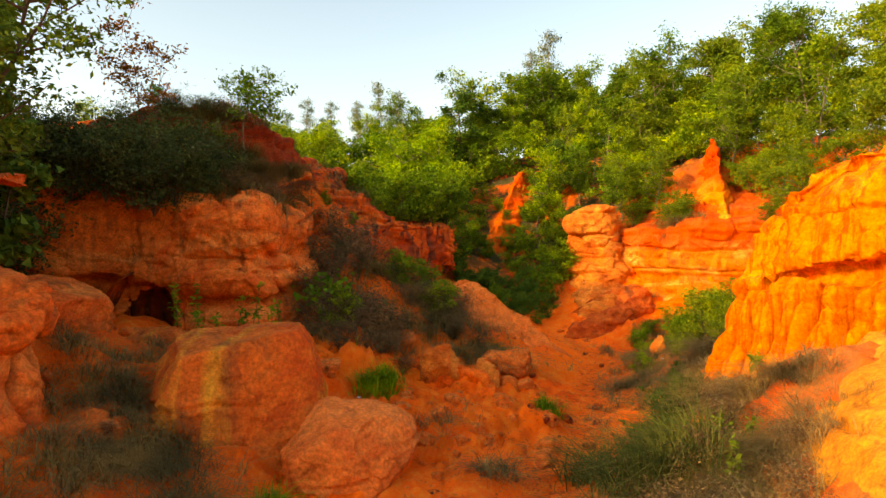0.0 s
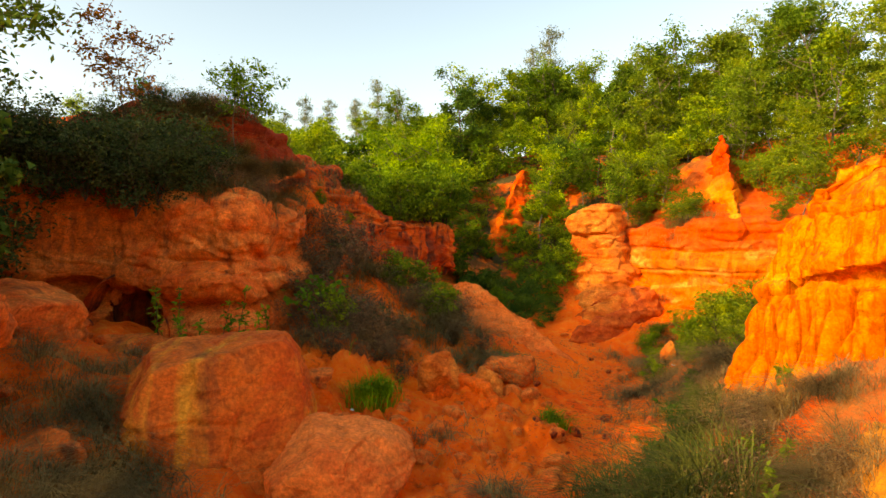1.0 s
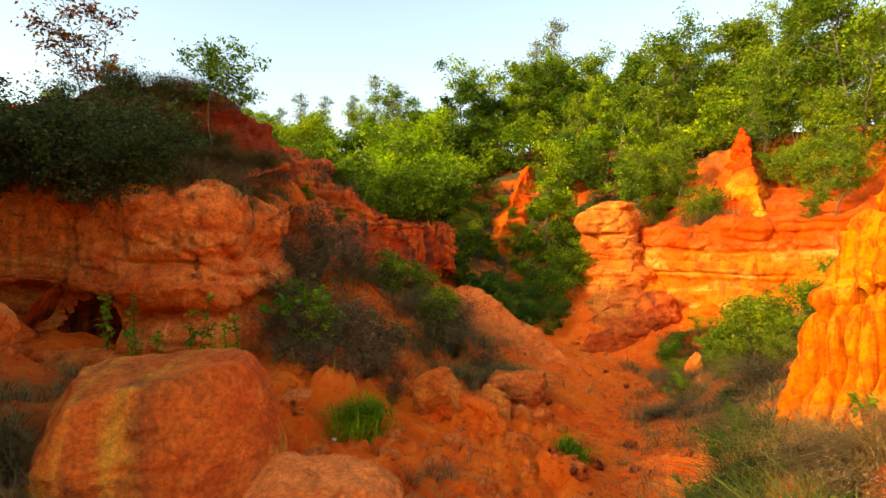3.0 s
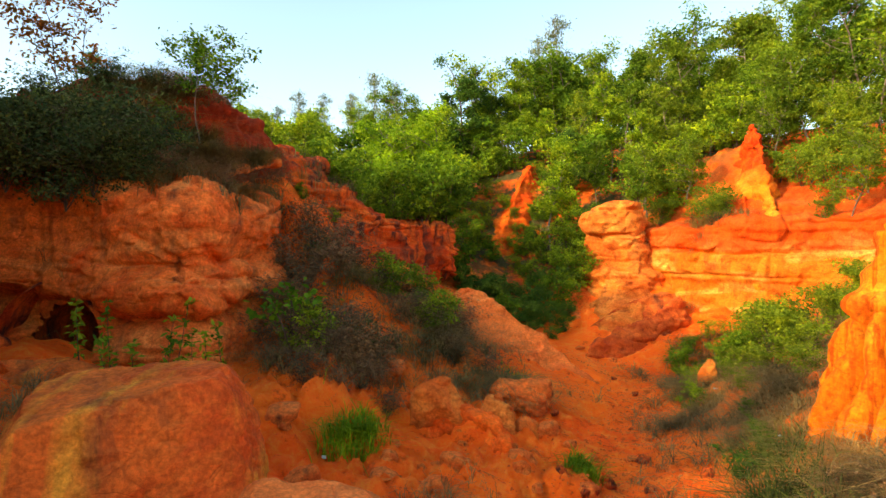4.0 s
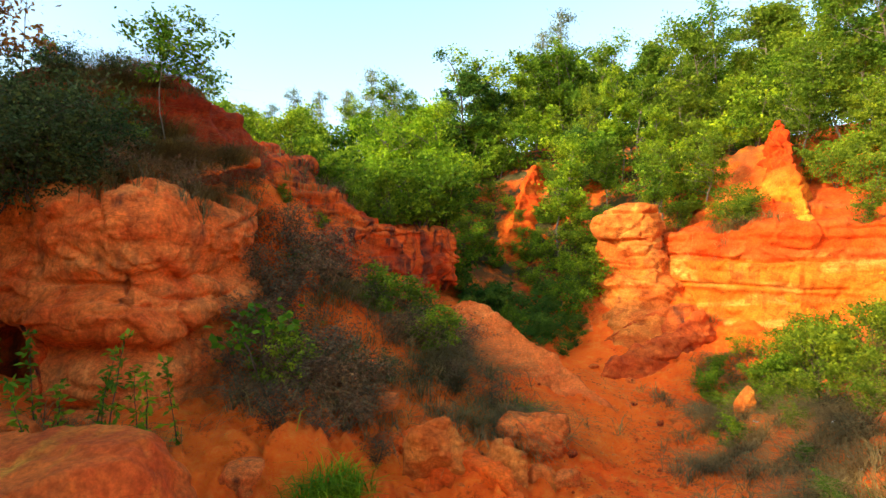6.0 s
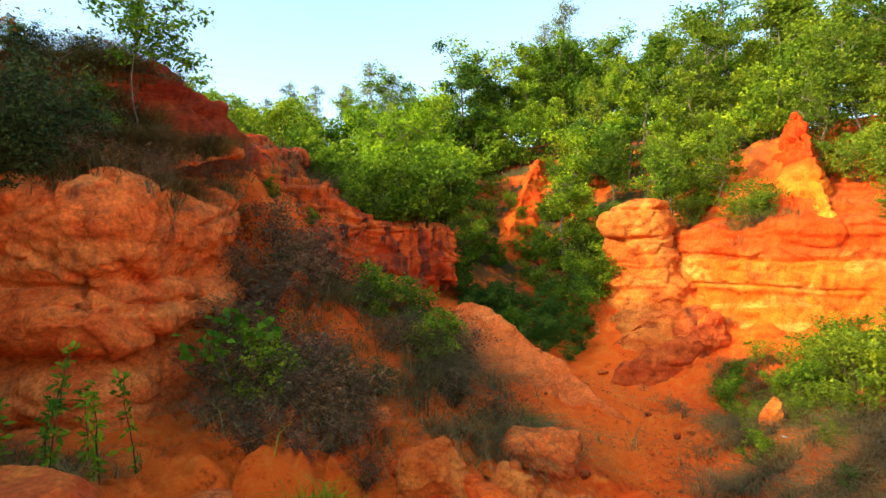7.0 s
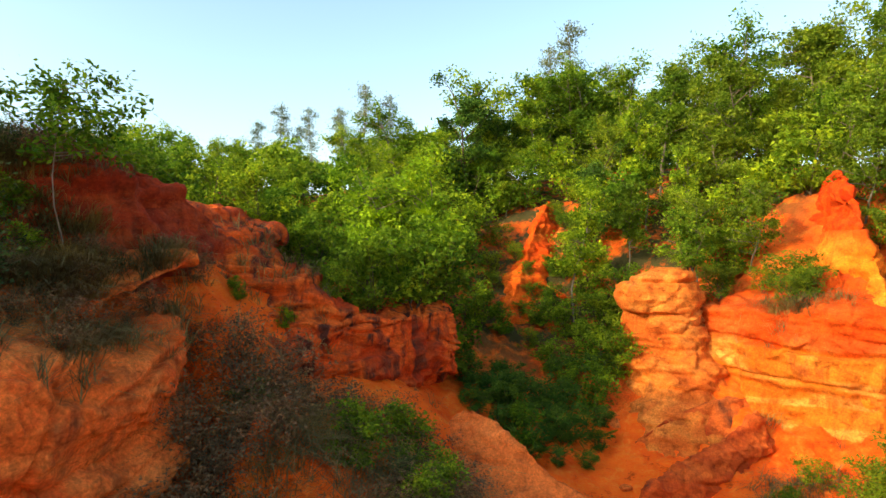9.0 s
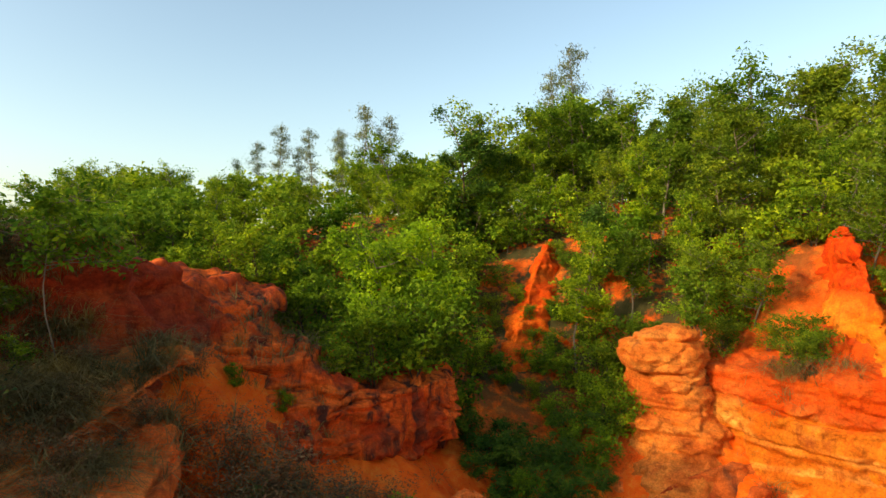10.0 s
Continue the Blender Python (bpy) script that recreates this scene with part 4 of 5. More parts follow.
def leaves(rng, spots, size, slim=0.45, droop=0.3, up=0.4, far=False):
    """Folded lozenge leaves at the spots."""
    n = len(spots)
    D = rng.normal(size=(n, 3))
    D[:, 2] = D[:, 2] * 0.6 - droop
    D /= np.linalg.norm(D, axis=1)[:, None]
    U = rng.normal(size=(n, 3)) * 0.7
    U[:, 2] += up
    S = np.cross(D, U)
    S /= np.linalg.norm(S, axis=1)[:, None] + 1e-9
    N = np.cross(S, D)
    L = size * rng.uniform(0.6, 1.35, n)[:, None]
    W = L * slim
    if far:
        V = np.stack([spots - D * L * 0.3 - S * W * 0.7, spots - D * L * 0.3 + S * W * 0.7, spots + D * L * 0.7], 1)
        return V.reshape(-1, 3), np.arange(n * 3).reshape(-1, 3)
    V = np.stack([spots, spots + D * L * 0.5 + S * W * 0.5 + N * W * 0.12, spots + D * L, spots + D * L * 0.5 - S * W * 0.5 + N * W * 0.12], 1)
    return V.reshape(-1, 3), np.arange(n * 4).reshape(-1, 4)


def bend_line(rng, start, direction, length, n, wander, lift=0.0):
    pts, p, d = [np.array(start, float)], np.array(start, float), np.array(direction, float)
    d /= np.linalg.norm(d)
    for _ in range(n):
        d = d + rng.normal(size=3) * wander + np.array([0, 0, lift])
        d /= np.linalg.norm(d)
        p = p + d * length / n
        pts.append(p)
    return pts


def plant(name, seed, height_m, spread, stems, limbs, twigs, leaf_n, leaf_size, leaf_mat, bark, label, category,
          bare=0.3, radius=0.06, tuft=0.28, lift=0.05, slim=0.45, crown="crown", flat=1.0, droop=0.3, lean=0.12, group="", far=False):
    """A tree or shrub: stems, limbs and twigs that taper, with leaves in tufts round the twigs."""
    rng = np.random.RandomState(seed)
    segs, tips = [], []

    def add(pts, r0, r1):
        rr = np.linspace(r0, r1, len(pts))
        for i in range(len(pts) - 1):
            segs.append((pts[i], pts[i + 1], rr[i], rr[i + 1]))

    for s in range(stems):
        a = rng.uniform(0, 2 * math.pi)
        k = lean if stems == 1 else lean + 0.5 * spread / height_m
        main = bend_line(rng, (0, 0, -0.25), (math.cos(a) * k, math.sin(a) * k, 1), height_m * rng.uniform(0.72, 0.92), 7, 0.09, 0.03)
        add(main, radius, radius * 0.25)
        for b in range(limbs):
            f = bare + (1 - bare) * (b + rng.uniform(0, 1)) / limbs
            q = min(f, 0.999) * 7
            i = int(q)
            p = main[i] + (main[i + 1] - main[i]) * (q - i)
            a = rng.uniform(0, 2 * math.pi)
            size = spread * (1.0 - 0.55 * abs(f - 0.55)) * rng.uniform(0.6, 1.15)
            limb = bend_line(rng, p, (math.cos(a), math.sin(a), rng.uniform(0.1, 0.9) * flat), size, 4, 0.16, lift)
            add(limb, radius * 0.42, radius * 0.12)
            tips.append((limb[-1], 1.0))
            for t in range(twigs):
                j = rng.randint(1, 5)
                d = rng.normal(size=3)
                d[2] = abs(d[2]) * 0.7
                tw = bend_line(rng, limb[j], d, size * rng.uniform(0.3, 0.6), 2, 0.2, lift)
                add(tw, radius * 0.15, radius * 0.06)
                tips += [(tw[1], 0.8), (tw[2], 1.0)]
        tips.append((main[-1], 1.0))
    base = tagged(new(name), label, category, group)
    V, F = tubes(segs, 5 if 0.03 < radius < 0.07 else 3)
    part("trunk" if stems == 1 else "branchwork", mesh_of("wood", V, F), bark, base)
    if leaf_n:
        T = np.array([t[0] for t in tips])
        share = rng.gamma(0.9, 1.0, len(T)) + 0.08
        pick = rng.choice(len(T), leaf_n, p=share / share.sum())
        swell = rng.uniform(0.55, 1.15, len(T))[pick][:, None]
        spots = T[pick] + rng.normal(size=(leaf_n, 3)) * tuft * swell * np.array([1, 1, 0.6])
        V, F = leaves(rng, spots, leaf_size, slim, droop, 0.4, far)
        part(crown, mesh_of("leaves", V, F), leaf_mat, base)
    return base


bpy.context.view_layer.update()
STANDING = bpy.context.evaluated_depsgraph_get()


def top_z(x, y):
    """The height of the bare place, cliffs and rocks included."""
    hit, place, *_ = scene.ray_cast(STANDING, (x, y, 60), (0, 0, -1))
    return place.z if hit else ground_z(x, y)


def put(ob, x, y, scale=1.0, turn=0.0, z=None, sink=0.0, tilt=0.0):
    """Another plant like ob on the ground at (x, y)."""
    z = top_z(x, y) if z is None else z
    return copy_thing(ob, pose(x, y, z - sink, tilt, 0, turn) @ Matrix.Scale(scale, 4))


def settle(ob, x, y, scale=1.0, turn=0.0, z=None, sink=0.0):
    z = top_z(x, y) if z is None else z
    ob.matrix_world = pose(x, y, z - sink, 0, 0, turn) @ Matrix.Scale(scale, 4)
    return ob


HILL = "trees on the hillside"
broad = plant("broadleaf_tree", 1, 7.2, 2.1, 1, 15, 4, 5600, 0.165, m_green, m_bark, "leafy green tree on the wooded hillside", "tree", 0.22, 0.08, 0.30, group=HILL, far=True)
settle(broad, 3.4, 38, 0.95)
olive = plant("broadleaf_tree", 2, 7.8, 2.0, 1, 15, 4, 5400, 0.165, m_olive, m_bark, "sunlit yellow-green tree on the wooded hillside", "tree", 0.25, 0.08, 0.31, group=HILL, far=True)
settle(olive, 8.5, 37, 1.0)
fine_olive = plant("broadleaf_tree", 22, 7.6, 1.9, 1, 18, 5, 10000, 0.135, m_olive, m_bark, "sunlit yellow-green tree on the wooded hillside", "tree", 0.3, 0.06, 0.27, group=HILL, far=True)
settle(fine_olive, 16.4, 28.2, 0.95)
deep = plant("broadleaf_tree", 3, 8.0, 1.9, 1, 16, 4, 5600, 0.175, m_deep, m_dark_bark, "tall dark green tree above the gully head", "tree", 0.2, 0.1, 0.30, group=HILL, far=True)
settle(deep, 1.4, 36.5, 0.84)
gum = plant("slender_tree", 4, 9.6, 0.62, 1, 24, 3, 3000, 0.15, m_grey, m_bark, "slender grey-green tree standing thin against the sky", "tree", 0.3, 0.07, 0.27, slim=0.25, droop=0.8, group=HILL, far=True)
settle(gum, 9.2, 48, 1.38)
bush = plant("green_bush", 5, 2.6, 1.1, 5, 5, 3, 2500, 0.13, m_green, m_dark_bark, "dense green bush on the gully slope", "bush", 0.12, 0.022, 0.18, group="bushes of the gully", far=True)
settle(bush, -0.6, 23.6, 1.0)
sunbush = plant("olive_bush", 6, 2.5, 1.15, 5, 5, 3, 2100, 0.125, m_olive, m_dark_bark, "sunlit yellow-green bush on the dry slope", "bush", 0.12, 0.020, 0.18, group="bushes of the gully", far=True)
settle(sunbush, 7.3, 16.6, 0.7)
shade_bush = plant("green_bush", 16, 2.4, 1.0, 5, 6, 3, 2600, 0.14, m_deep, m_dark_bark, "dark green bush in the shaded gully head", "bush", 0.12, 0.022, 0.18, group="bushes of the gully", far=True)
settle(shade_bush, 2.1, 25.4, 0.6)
darkbush = plant("dark_shrub", 7, 2.2, 1.2, 6, 6, 4, 3300, 0.085, m_dusk, m_dark_bark, "dark tangled shrub overhanging the cliff's edge", "shrub", 0.1, 0.018, 0.18, group="shrubs on the cliff", far=True)
settle(darkbush, -6.6, 15.3, 1.0)
dry = plant("dry_shrub", 8, 1.35, 0.85, 9, 6, 3, 1700, 0.075, m_twig, m_twig, "withered grey-brown shrub of bare tangled twigs", "shrub", 0.1, 0.010, 0.15, slim=0.3, crown="withered_crown", group="dry shrubs on the slope", far=True)
settle(dry, -1.6, 15.6, 0.9)
sapling = plant("sapling", 9, 4.1, 1.3, 1, 14, 5, 2600, 0.115, m_green, m_bark, "thin sapling with an airy crown on the earth mound", "tree", 0.62, 0.024, 0.14, flat=0.35, lean=0.03, lift=0.0)
settle(sapling, -5.85, 17.9, 0.95, sink=0.25)
rust = plant("withered_tree", 10, 4.2, 1.0, 3, 7, 3, 1700, 0.115, m_orange_leaf, m_dark_bark, "small tree with sparse withered orange leaves", "tree", 0.45, 0.020, 0.13, lift=0.14)
settle(rust, -8.1, 16.4, 1.0)
bank_tree = plant("bank_tree", 11, 4.2, 1.5, 2, 13, 4, 11000, 0.10, m_deep, m_dark_bark, "dark leafy tree leaning out from the bank", "tree", 0.3, 0.05, 0.22, group="trees on the bank")
settle(bank_tree, -6.75, 7.3, 1.05, z=3.3)

edge_tree = plant("edge_tree", 31, 4.4, 1.9, 3, 9, 4, 9500, 0.125, m_bright, m_bark, "broad fresh-green tree rooted at the cliff's edge", "tree", 0.15, 0.05, 0.24, group=HILL, far=True)
settle(edge_tree, -0.9, 25.3, 0.95)
# stands out of view, added only to cast shade into the gully
shade_tree = plant("bank_tree", 14, 8.0, 2.0, 1, 16, 2, 2000, 0.42, m_deep, m_dark_bark, "dark broad tree added on the high bank to shade the gully", "tree", 0.15, 0.1, 0.34, slim=0.8, group="trees on the bank", far=True)
settle(shade_tree, -13.4, 10.8, 0.6)
thick = plant("thicket_bush", 15, 2.8, 1.1, 4, 5, 2, 800, 0.28, m_green, m_dark_bark, "dense green thicket at the back of the woods", "bush", 0.1, 0.03, 0.24, group="thicket", far=True)
settle(thick, 1.5, 45, 1.2)
rnd = random.Random(7)
# trees that make the skyline: kind, x, y, scale
for ob, x, y, s in ((gum, -6.2, 53.5, .76), (gum, -9.9, 53.5, .66), (gum, -12.5, 53.3, .73), (gum, -13.8, 54, .62), (gum, -4.4, 53, .68), (gum, -8.3, 55, .62), (gum, -7.2, 52, .6), (gum, -5.3, 54, .62), (gum, -10.9, 55, .58), (gum, -16.5, 55, .52), (gum, 11.2, 47, .62), (gum, 7.2, 46, .8), (gum, 10, 46, .7),
                    (deep, 3.2, 37.5, .80), (broad, -1.8, 37, .70), (broad, -4.5, 38, .55), (broad, 5.5, 40, .95), (olive, 6.8, 39, 1.0), (olive, 10.3, 36.5, .95),
                    (fine_olive, 11.6, 31, .92), (fine_olive, 13.6, 30, 1.08), (fine_olive, 15.5, 31, 1.1), (fine_olive, 19.2, 27, 1.1), (fine_olive, 16.5, 26.2, 1.0), (broad, 13.8, 34, 1.0), (fine_olive, 17.5, 29, 1.15), (broad, 12.9, 27.8, .6),
                    (broad, -9.3, 33, .40), (broad, -11, 34, .42), (olive, -14, 33, .42), (broad, -17, 35, .5), (broad, -20, 33, .46), (olive, -23, 36, .5),
                    (olive, 10.6, 18.8, .18), (olive, 11.6, 17.8, .22), (olive, 12.0, 20.2, .24), (broad, -11.6, 39, .62), (broad, -14, 39, .58), (broad, -16.5, 40, .6), (broad, -8.8, 40, .5), (broad, -19, 38, .55), (broad, 13.2, 16.8, .6), (fine_olive, 14.5, 20.5, .75), (olive, 13.4, 23.4, .6), (broad, 15.5, 24.5, .8), (fine_olive, 17, 22, .9)):
    put(ob, x, y, s, rnd.uniform(0, 360))


def strew(n, gap, x0, x1, y0, y1, skip=None):
    """Chance places in an oblong that keep a gap from one another."""
    out = []
    for _ in range(n * 30):
        p = (rnd.uniform(x0, x1), rnd.uniform(y0, y1))
        if all(math.hypot(p[0] - q[0], p[1] - q[1]) > gap for q in out) and not (skip and skip(*p)):
            out.append(p)
            if len(out) == n:
                break
    return out


def bare(x, y):
    return (-0.5 < x < 6.5 and y < 35.5 and abs(x - np.interp(y, [25, 35], [1.4, 4.9])) < 1.5) or (10 < x < 13.2 and y < 27)


slim = plant("slim_tree", 12, 7.4, 1.05, 1, 17, 4, 4600, 0.155, m_green, m_bark, "slim green tree with a bare lower trunk on the hillside", "tree", 0.38, 0.06, 0.24, group=HILL, lean=0.08, far=True)
settle(slim, 4.6, 36.4, 0.9)
slim_olive = plant("slim_tree", 13, 7.8, 1.1, 1, 18, 4, 4600, 0.155, m_olive, m_bark, "slim sunlit yellow-green tree on the hillside", "tree", 0.35, 0.06, 0.25, group=HILL, lean=0.1, far=True)
settle(slim_olive, 9.3, 33.5, 0.9)
# woods that fill the hillside, dense to the right, lower to the left
for x, y in strew(44, 1.75, 3.5, 24, 28.5, 42, bare):
    put(rnd.choice((broad, olive, slim, slim_olive, slim_olive, deep)), x, y, rnd.uniform(0.58, 0.88), rnd.uniform(0, 360))
for x, y in strew(22, 2.1, -24, 3, 30, 44, bare):
    put(rnd.choice((broad, olive, broad)), x, y, rnd.uniform(0.30, 0.44), rnd.uniform(0, 360))
for x, y in strew(46, 1.15, -12, 14, 25.6, 33, bare):
    put(rnd.choice((bush, bush, sunbush)), x, y, rnd.uniform(0.7, 1.25), rnd.uniform(0, 360))
# thicket that closes the woods behind
for x, y in strew(34, 2.3, -26, 30, 42, 54):
    put(thick, x, y, rnd.uniform(1.3, 1.9) if x > 2 else rnd.uniform(0.9, 1.3), rnd.uniform(0, 360))
for x, y, s in ((13.2, 24.6, .5), (14.2, 25.8, .7), (13.6, 22.2, .45), (15, 22.6, .6), (12.9, 26.4, .55), (9.7, 27.0, .45), (8.6, 28.2, .5), (12.6, 21.6, .4)):
    put(olive, x, y, s, rnd.uniform(0, 360))
for x, y, s in ((4.3, 31.6, .5), (3.2, 29.8, .4), (5.2, 33.2, .5), (2.0, 31.4, .45), (3.0, 32.6, .4)):
    put(sunbush, x, y, s, rnd.uniform(0, 360))
for x, y, s in ((-2.6, 37, .55), (-0.6, 38.5, .55), (2.2, 39.5, .6), (4.4, 41, .7), (0.4, 41, .6), (-3.6, 40, .5), (3.0, 35.8, .5), (-1.4, 34.6, .45)):
    put(broad, x, y, s, rnd.uniform(0, 360))
# unseen bank trees behind and beside camera, added for shade: x, y, crown-top height
for x, y, top in ((-10.7, 12.7, 9.2), (-10.4, 12.0, 9.2), (-8.4, 9.7, 6.8), (-8.6, 8.2, 6.8), (-8.4, 6.7, 6.6), (-8.6, 11.3, 6.8), (-10.6, 11.2, 8.6), (-9.3, 10.3, 8.0), (-10.7, 9.0, 8.6), (-9.2, 7.8, 7.8), (-10.6, 6.6, 8.4), (-9.4, 5.2, 7.3), (-10.8, 3.9, 7.7), (-9.6, 2.4, 7.0), (-11.0, 1.0, 7.4), (-9.8, -0.6, 7.0), (-11.0, -2.4, 7.4), (-11.3, 13.4, 9.6), (-11.0, 12.6, 9.7), (-10.6, 11.4, 9.6), (-11.6, 12.2, 10.2),
                  (-10.0, -4.0, 7.6), (-12.2, 12.6, 10.6), (-12.6, 13.6, 10.8), (-12.4, 10.2, 10.2), (-13.2, 11.6, 10.8), (-12.0, 11.4, 10.2), (-12.4, 7.8, 9.0), (-12.6, 5.2, 8.3), (-12.8, 2.6, 8.0), (-13.8, 13.8, 10), (-14.2, 12.1, 16.0), (-15.0, 13.2, 15.2), (-14.4, 11.4, 14.4), (-14.2, 8.0, 13.8), (-14.6, 7.0, 13.4), (-14.4, 13.4, 12.0), (-13.8, 10.2, 14.0), (-14.8, 10.4, 14.4), (-14.0, 9.2, 14.0), (-15.6, 12.2, 12.8), (-11.8, 14.4, 8.2), (-13.6, 15.6, 14.0), (-13.9, 16.8, 14.0), (-13.6, 14.6, 13.4), (-14.6, 15.8, 14.2), (-13.6, 17.8, 13.6)):
    put(shade_tree, x, y, (top - top_z(x, y)) / 6.9, rnd.uniform(0, 360))
# unseen shrubs added along the bank to close sun gaps under those crowns
for x, y, s in ((-8.6, 3.0, 1.5), (-8.4, 4.6, 1.5), (-8.6, 6.0, 1.5), (-8.8, 7.6, 1.5), (-9.0, 9.0, 1.6), (-9.9, 10.8, 1.4), (-8.6, 1.4, 1.4), (-8.8, -0.4, 1.4), (-11.2, 13.4, 1.5), (-10.4, 13.6, 1.2), (-12.2, 12.6, 1.6), (-13.2, 12.0, 1.6)):
    put(darkbush, x, y, s, rnd.uniform(0, 360))
# bushes: above the gully head, behind the dark cliff, round the pillar and on the slopes
for ob, x, y, s in ((bush, -1.6, 23.2, .9), (bush, 0.1, 25.2, 1.1), (bush, -2.2, 24.4, 1.0), (bush, -0.6, 25.5, 1.4), (bush, -3.6, 25, .9), (bush, -5.0, 25.0, .8), (bush, 0.3, 27.2, 1.1),
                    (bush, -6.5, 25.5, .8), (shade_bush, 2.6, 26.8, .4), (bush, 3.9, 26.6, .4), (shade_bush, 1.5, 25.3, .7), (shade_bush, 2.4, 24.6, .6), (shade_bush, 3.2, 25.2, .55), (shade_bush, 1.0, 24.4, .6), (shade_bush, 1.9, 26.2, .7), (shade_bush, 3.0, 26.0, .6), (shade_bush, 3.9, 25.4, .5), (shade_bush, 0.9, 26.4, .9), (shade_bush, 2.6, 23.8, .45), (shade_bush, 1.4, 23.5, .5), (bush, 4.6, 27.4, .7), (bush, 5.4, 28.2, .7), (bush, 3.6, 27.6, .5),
                    (sunbush, 8.8, 27.2, .7), (sunbush, 9.6, 26, .55), (sunbush, 9.4, 24.4, .55), (sunbush, 10.0, 24.6, .6), (sunbush, 8.5, 26.4, .7),
                    (sunbush, 8.0, 17.8, .8), (sunbush, 8.8, 17.2, .8), (sunbush, 7.6, 18.4, .65), (sunbush, 8.9, 18.8, .8), (sunbush, 9.8, 17.2, .9), (sunbush, 6.9, 17.4, .4), (sunbush, 6.4, 19.2, .4), (sunbush, 6.9, 14.6, .45), (sunbush, 7.6, 15.4, .6), (sunbush, 8.4, 19.7, .7), (sunbush, 7.5, 19.6, .5), (sunbush, 9.5, 19.6, .75), (sunbush, 8.8, 20.6, .6), (sunbush, 9.9, 20.8, .7), (sunbush, 10.4, 18.6, .8), (sunbush, 6.8, 18.6, .35), (sunbush, 7.3, 17.2, .45), (sunbush, 7.9, 16.4, .5), (sunbush, 8.8, 15.6, .5), (sunbush, 9.6, 15.8, .6), (sunbush, 6.3, 15.6, .3), (sunbush, 10.8, 19.8, .8), (sunbush, 12.7, 24.2, .9), (sunbush, 13.1, 23.3, .85), (sunbush, 12.5, 25.3, .8), (sunbush, 13.5, 24.4, 1.0), (sunbush, 10.1, 24.3, .6), (sunbush, 9.8, 25.0, .8), (sunbush, 12.6, 22.6, .6), (sunbush, 12.0, 22.0, .45), (sunbush, 7.4, 20.8, .4)):
    put(ob, x, y, s, rnd.uniform(0, 360))
for x, y, z, s in ((-8.6, 15.6, 4.9, 1.0), (-7.6, 15.6, 4.9, 1.1), (-5.9, 15.5, 4.6, .7), (-9.8, 15.6, 5, 1.1), (-11, 15.2, 5.2, 1.2), (-12.4, 14.6, 5.3, 1.2), (-7.0, 16.4, 5.3, .85), (-8.2, 16.8, 5.5, .7), (-9.4, 17.2, 5.7, .7),
                   (-10.6, 17, 5.8, .8), (-7.4, 17.8, 5.2, .45), (-8.4, 18.2, 5.2, .45), (-7.6, 15.35, .6, 1.0), (-6.7, 15.2, .6, .9), (-8.5, 15.6, .6, 1.0), (-9.6, 15.5, .6, 1.0), (-5.9, 15.0, .5, .7), (-10.8, 15.2, .6, 1.0)):
    put(darkbush, x, y, s * (0.88 if x < -7 else 1.0), rnd.uniform(0, 360), None, z if z < 1 else 0.15)
for x, y, s in ((-2.9, 15.2, .8), (-2.3, 15.0, .9), (-1.7, 15.1, .85), (-2.6, 15.9, .9), (-1.9, 15.8, 1.0), (-1.3, 15.9, .7), (-2.9, 16.6, .9), (-2.2, 16.6, .8), (-3.3, 17.4, .9), (-3.2, 18.2, 1.0), (-2.6, 17.6, .9),
                (-2.9, 19.0, 1.0), (-2.2, 19.4, .9), (-1.6, 19.9, .8), (-3.6, 18.9, .9), (-1.0, 20.3, .8), (-0.4, 18.2, .8), (0.4, 18.6, .8), (-0.9, 17.6, .7), (0.3, 17.4, .7), (1.0, 17.0, .6), (-0.2, 20.4, .8), (0.5, 19.8, .8),
                (2.9, 7.2, .5), (2.6, 6.6, .5), (3.2, 7.6, .5), (3.0, 6.2, .5), (3.5, 7.9, .5), (2.4, 7.0, .5), (4.1, 8.4, .5), (3.3, 6.8, .45), (3.9, 6.4, .4), (3.6, 5.9, .4), (4.3, 7.3, .4), (3.7, 9.0, .45), (4.4, 9.4, .45), (2.6, 6.6, .4), (-4.6, 16.2, .6), (-5.0, 17.2, .45), (-4.5, 17.9, .5), (-5.6, 17.9, .45), (-6.4, 17.8, .5), (-4.4, 15.6, .45), (-5.4, 15.3, .5), (-4.2, 18.8, .7), (-6.8, 18.6, .6), (-4.6, 19.6, .6)):
    put(dry, x, y, s, rnd.uniform(0, 360))
# shrubs that hang over the layered cliff
for x, y, z, s in ((-6.7, 14.75, 4.25, .75), (-7.2, 14.7, 4.0, .85), (-7.8, 14.9, 4.3, .85), (-8.5, 14.9, 4.4, .9), (-9.3, 14.8, 4.5, .9), (-10.2, 14.6, 4.6, .95), (-11.2, 14.2, 4.7, 1.0), (-6.2, 15.0, 4.4, .55)):
    put(darkbush, x, y, s, rnd.uniform(0, 360), z)
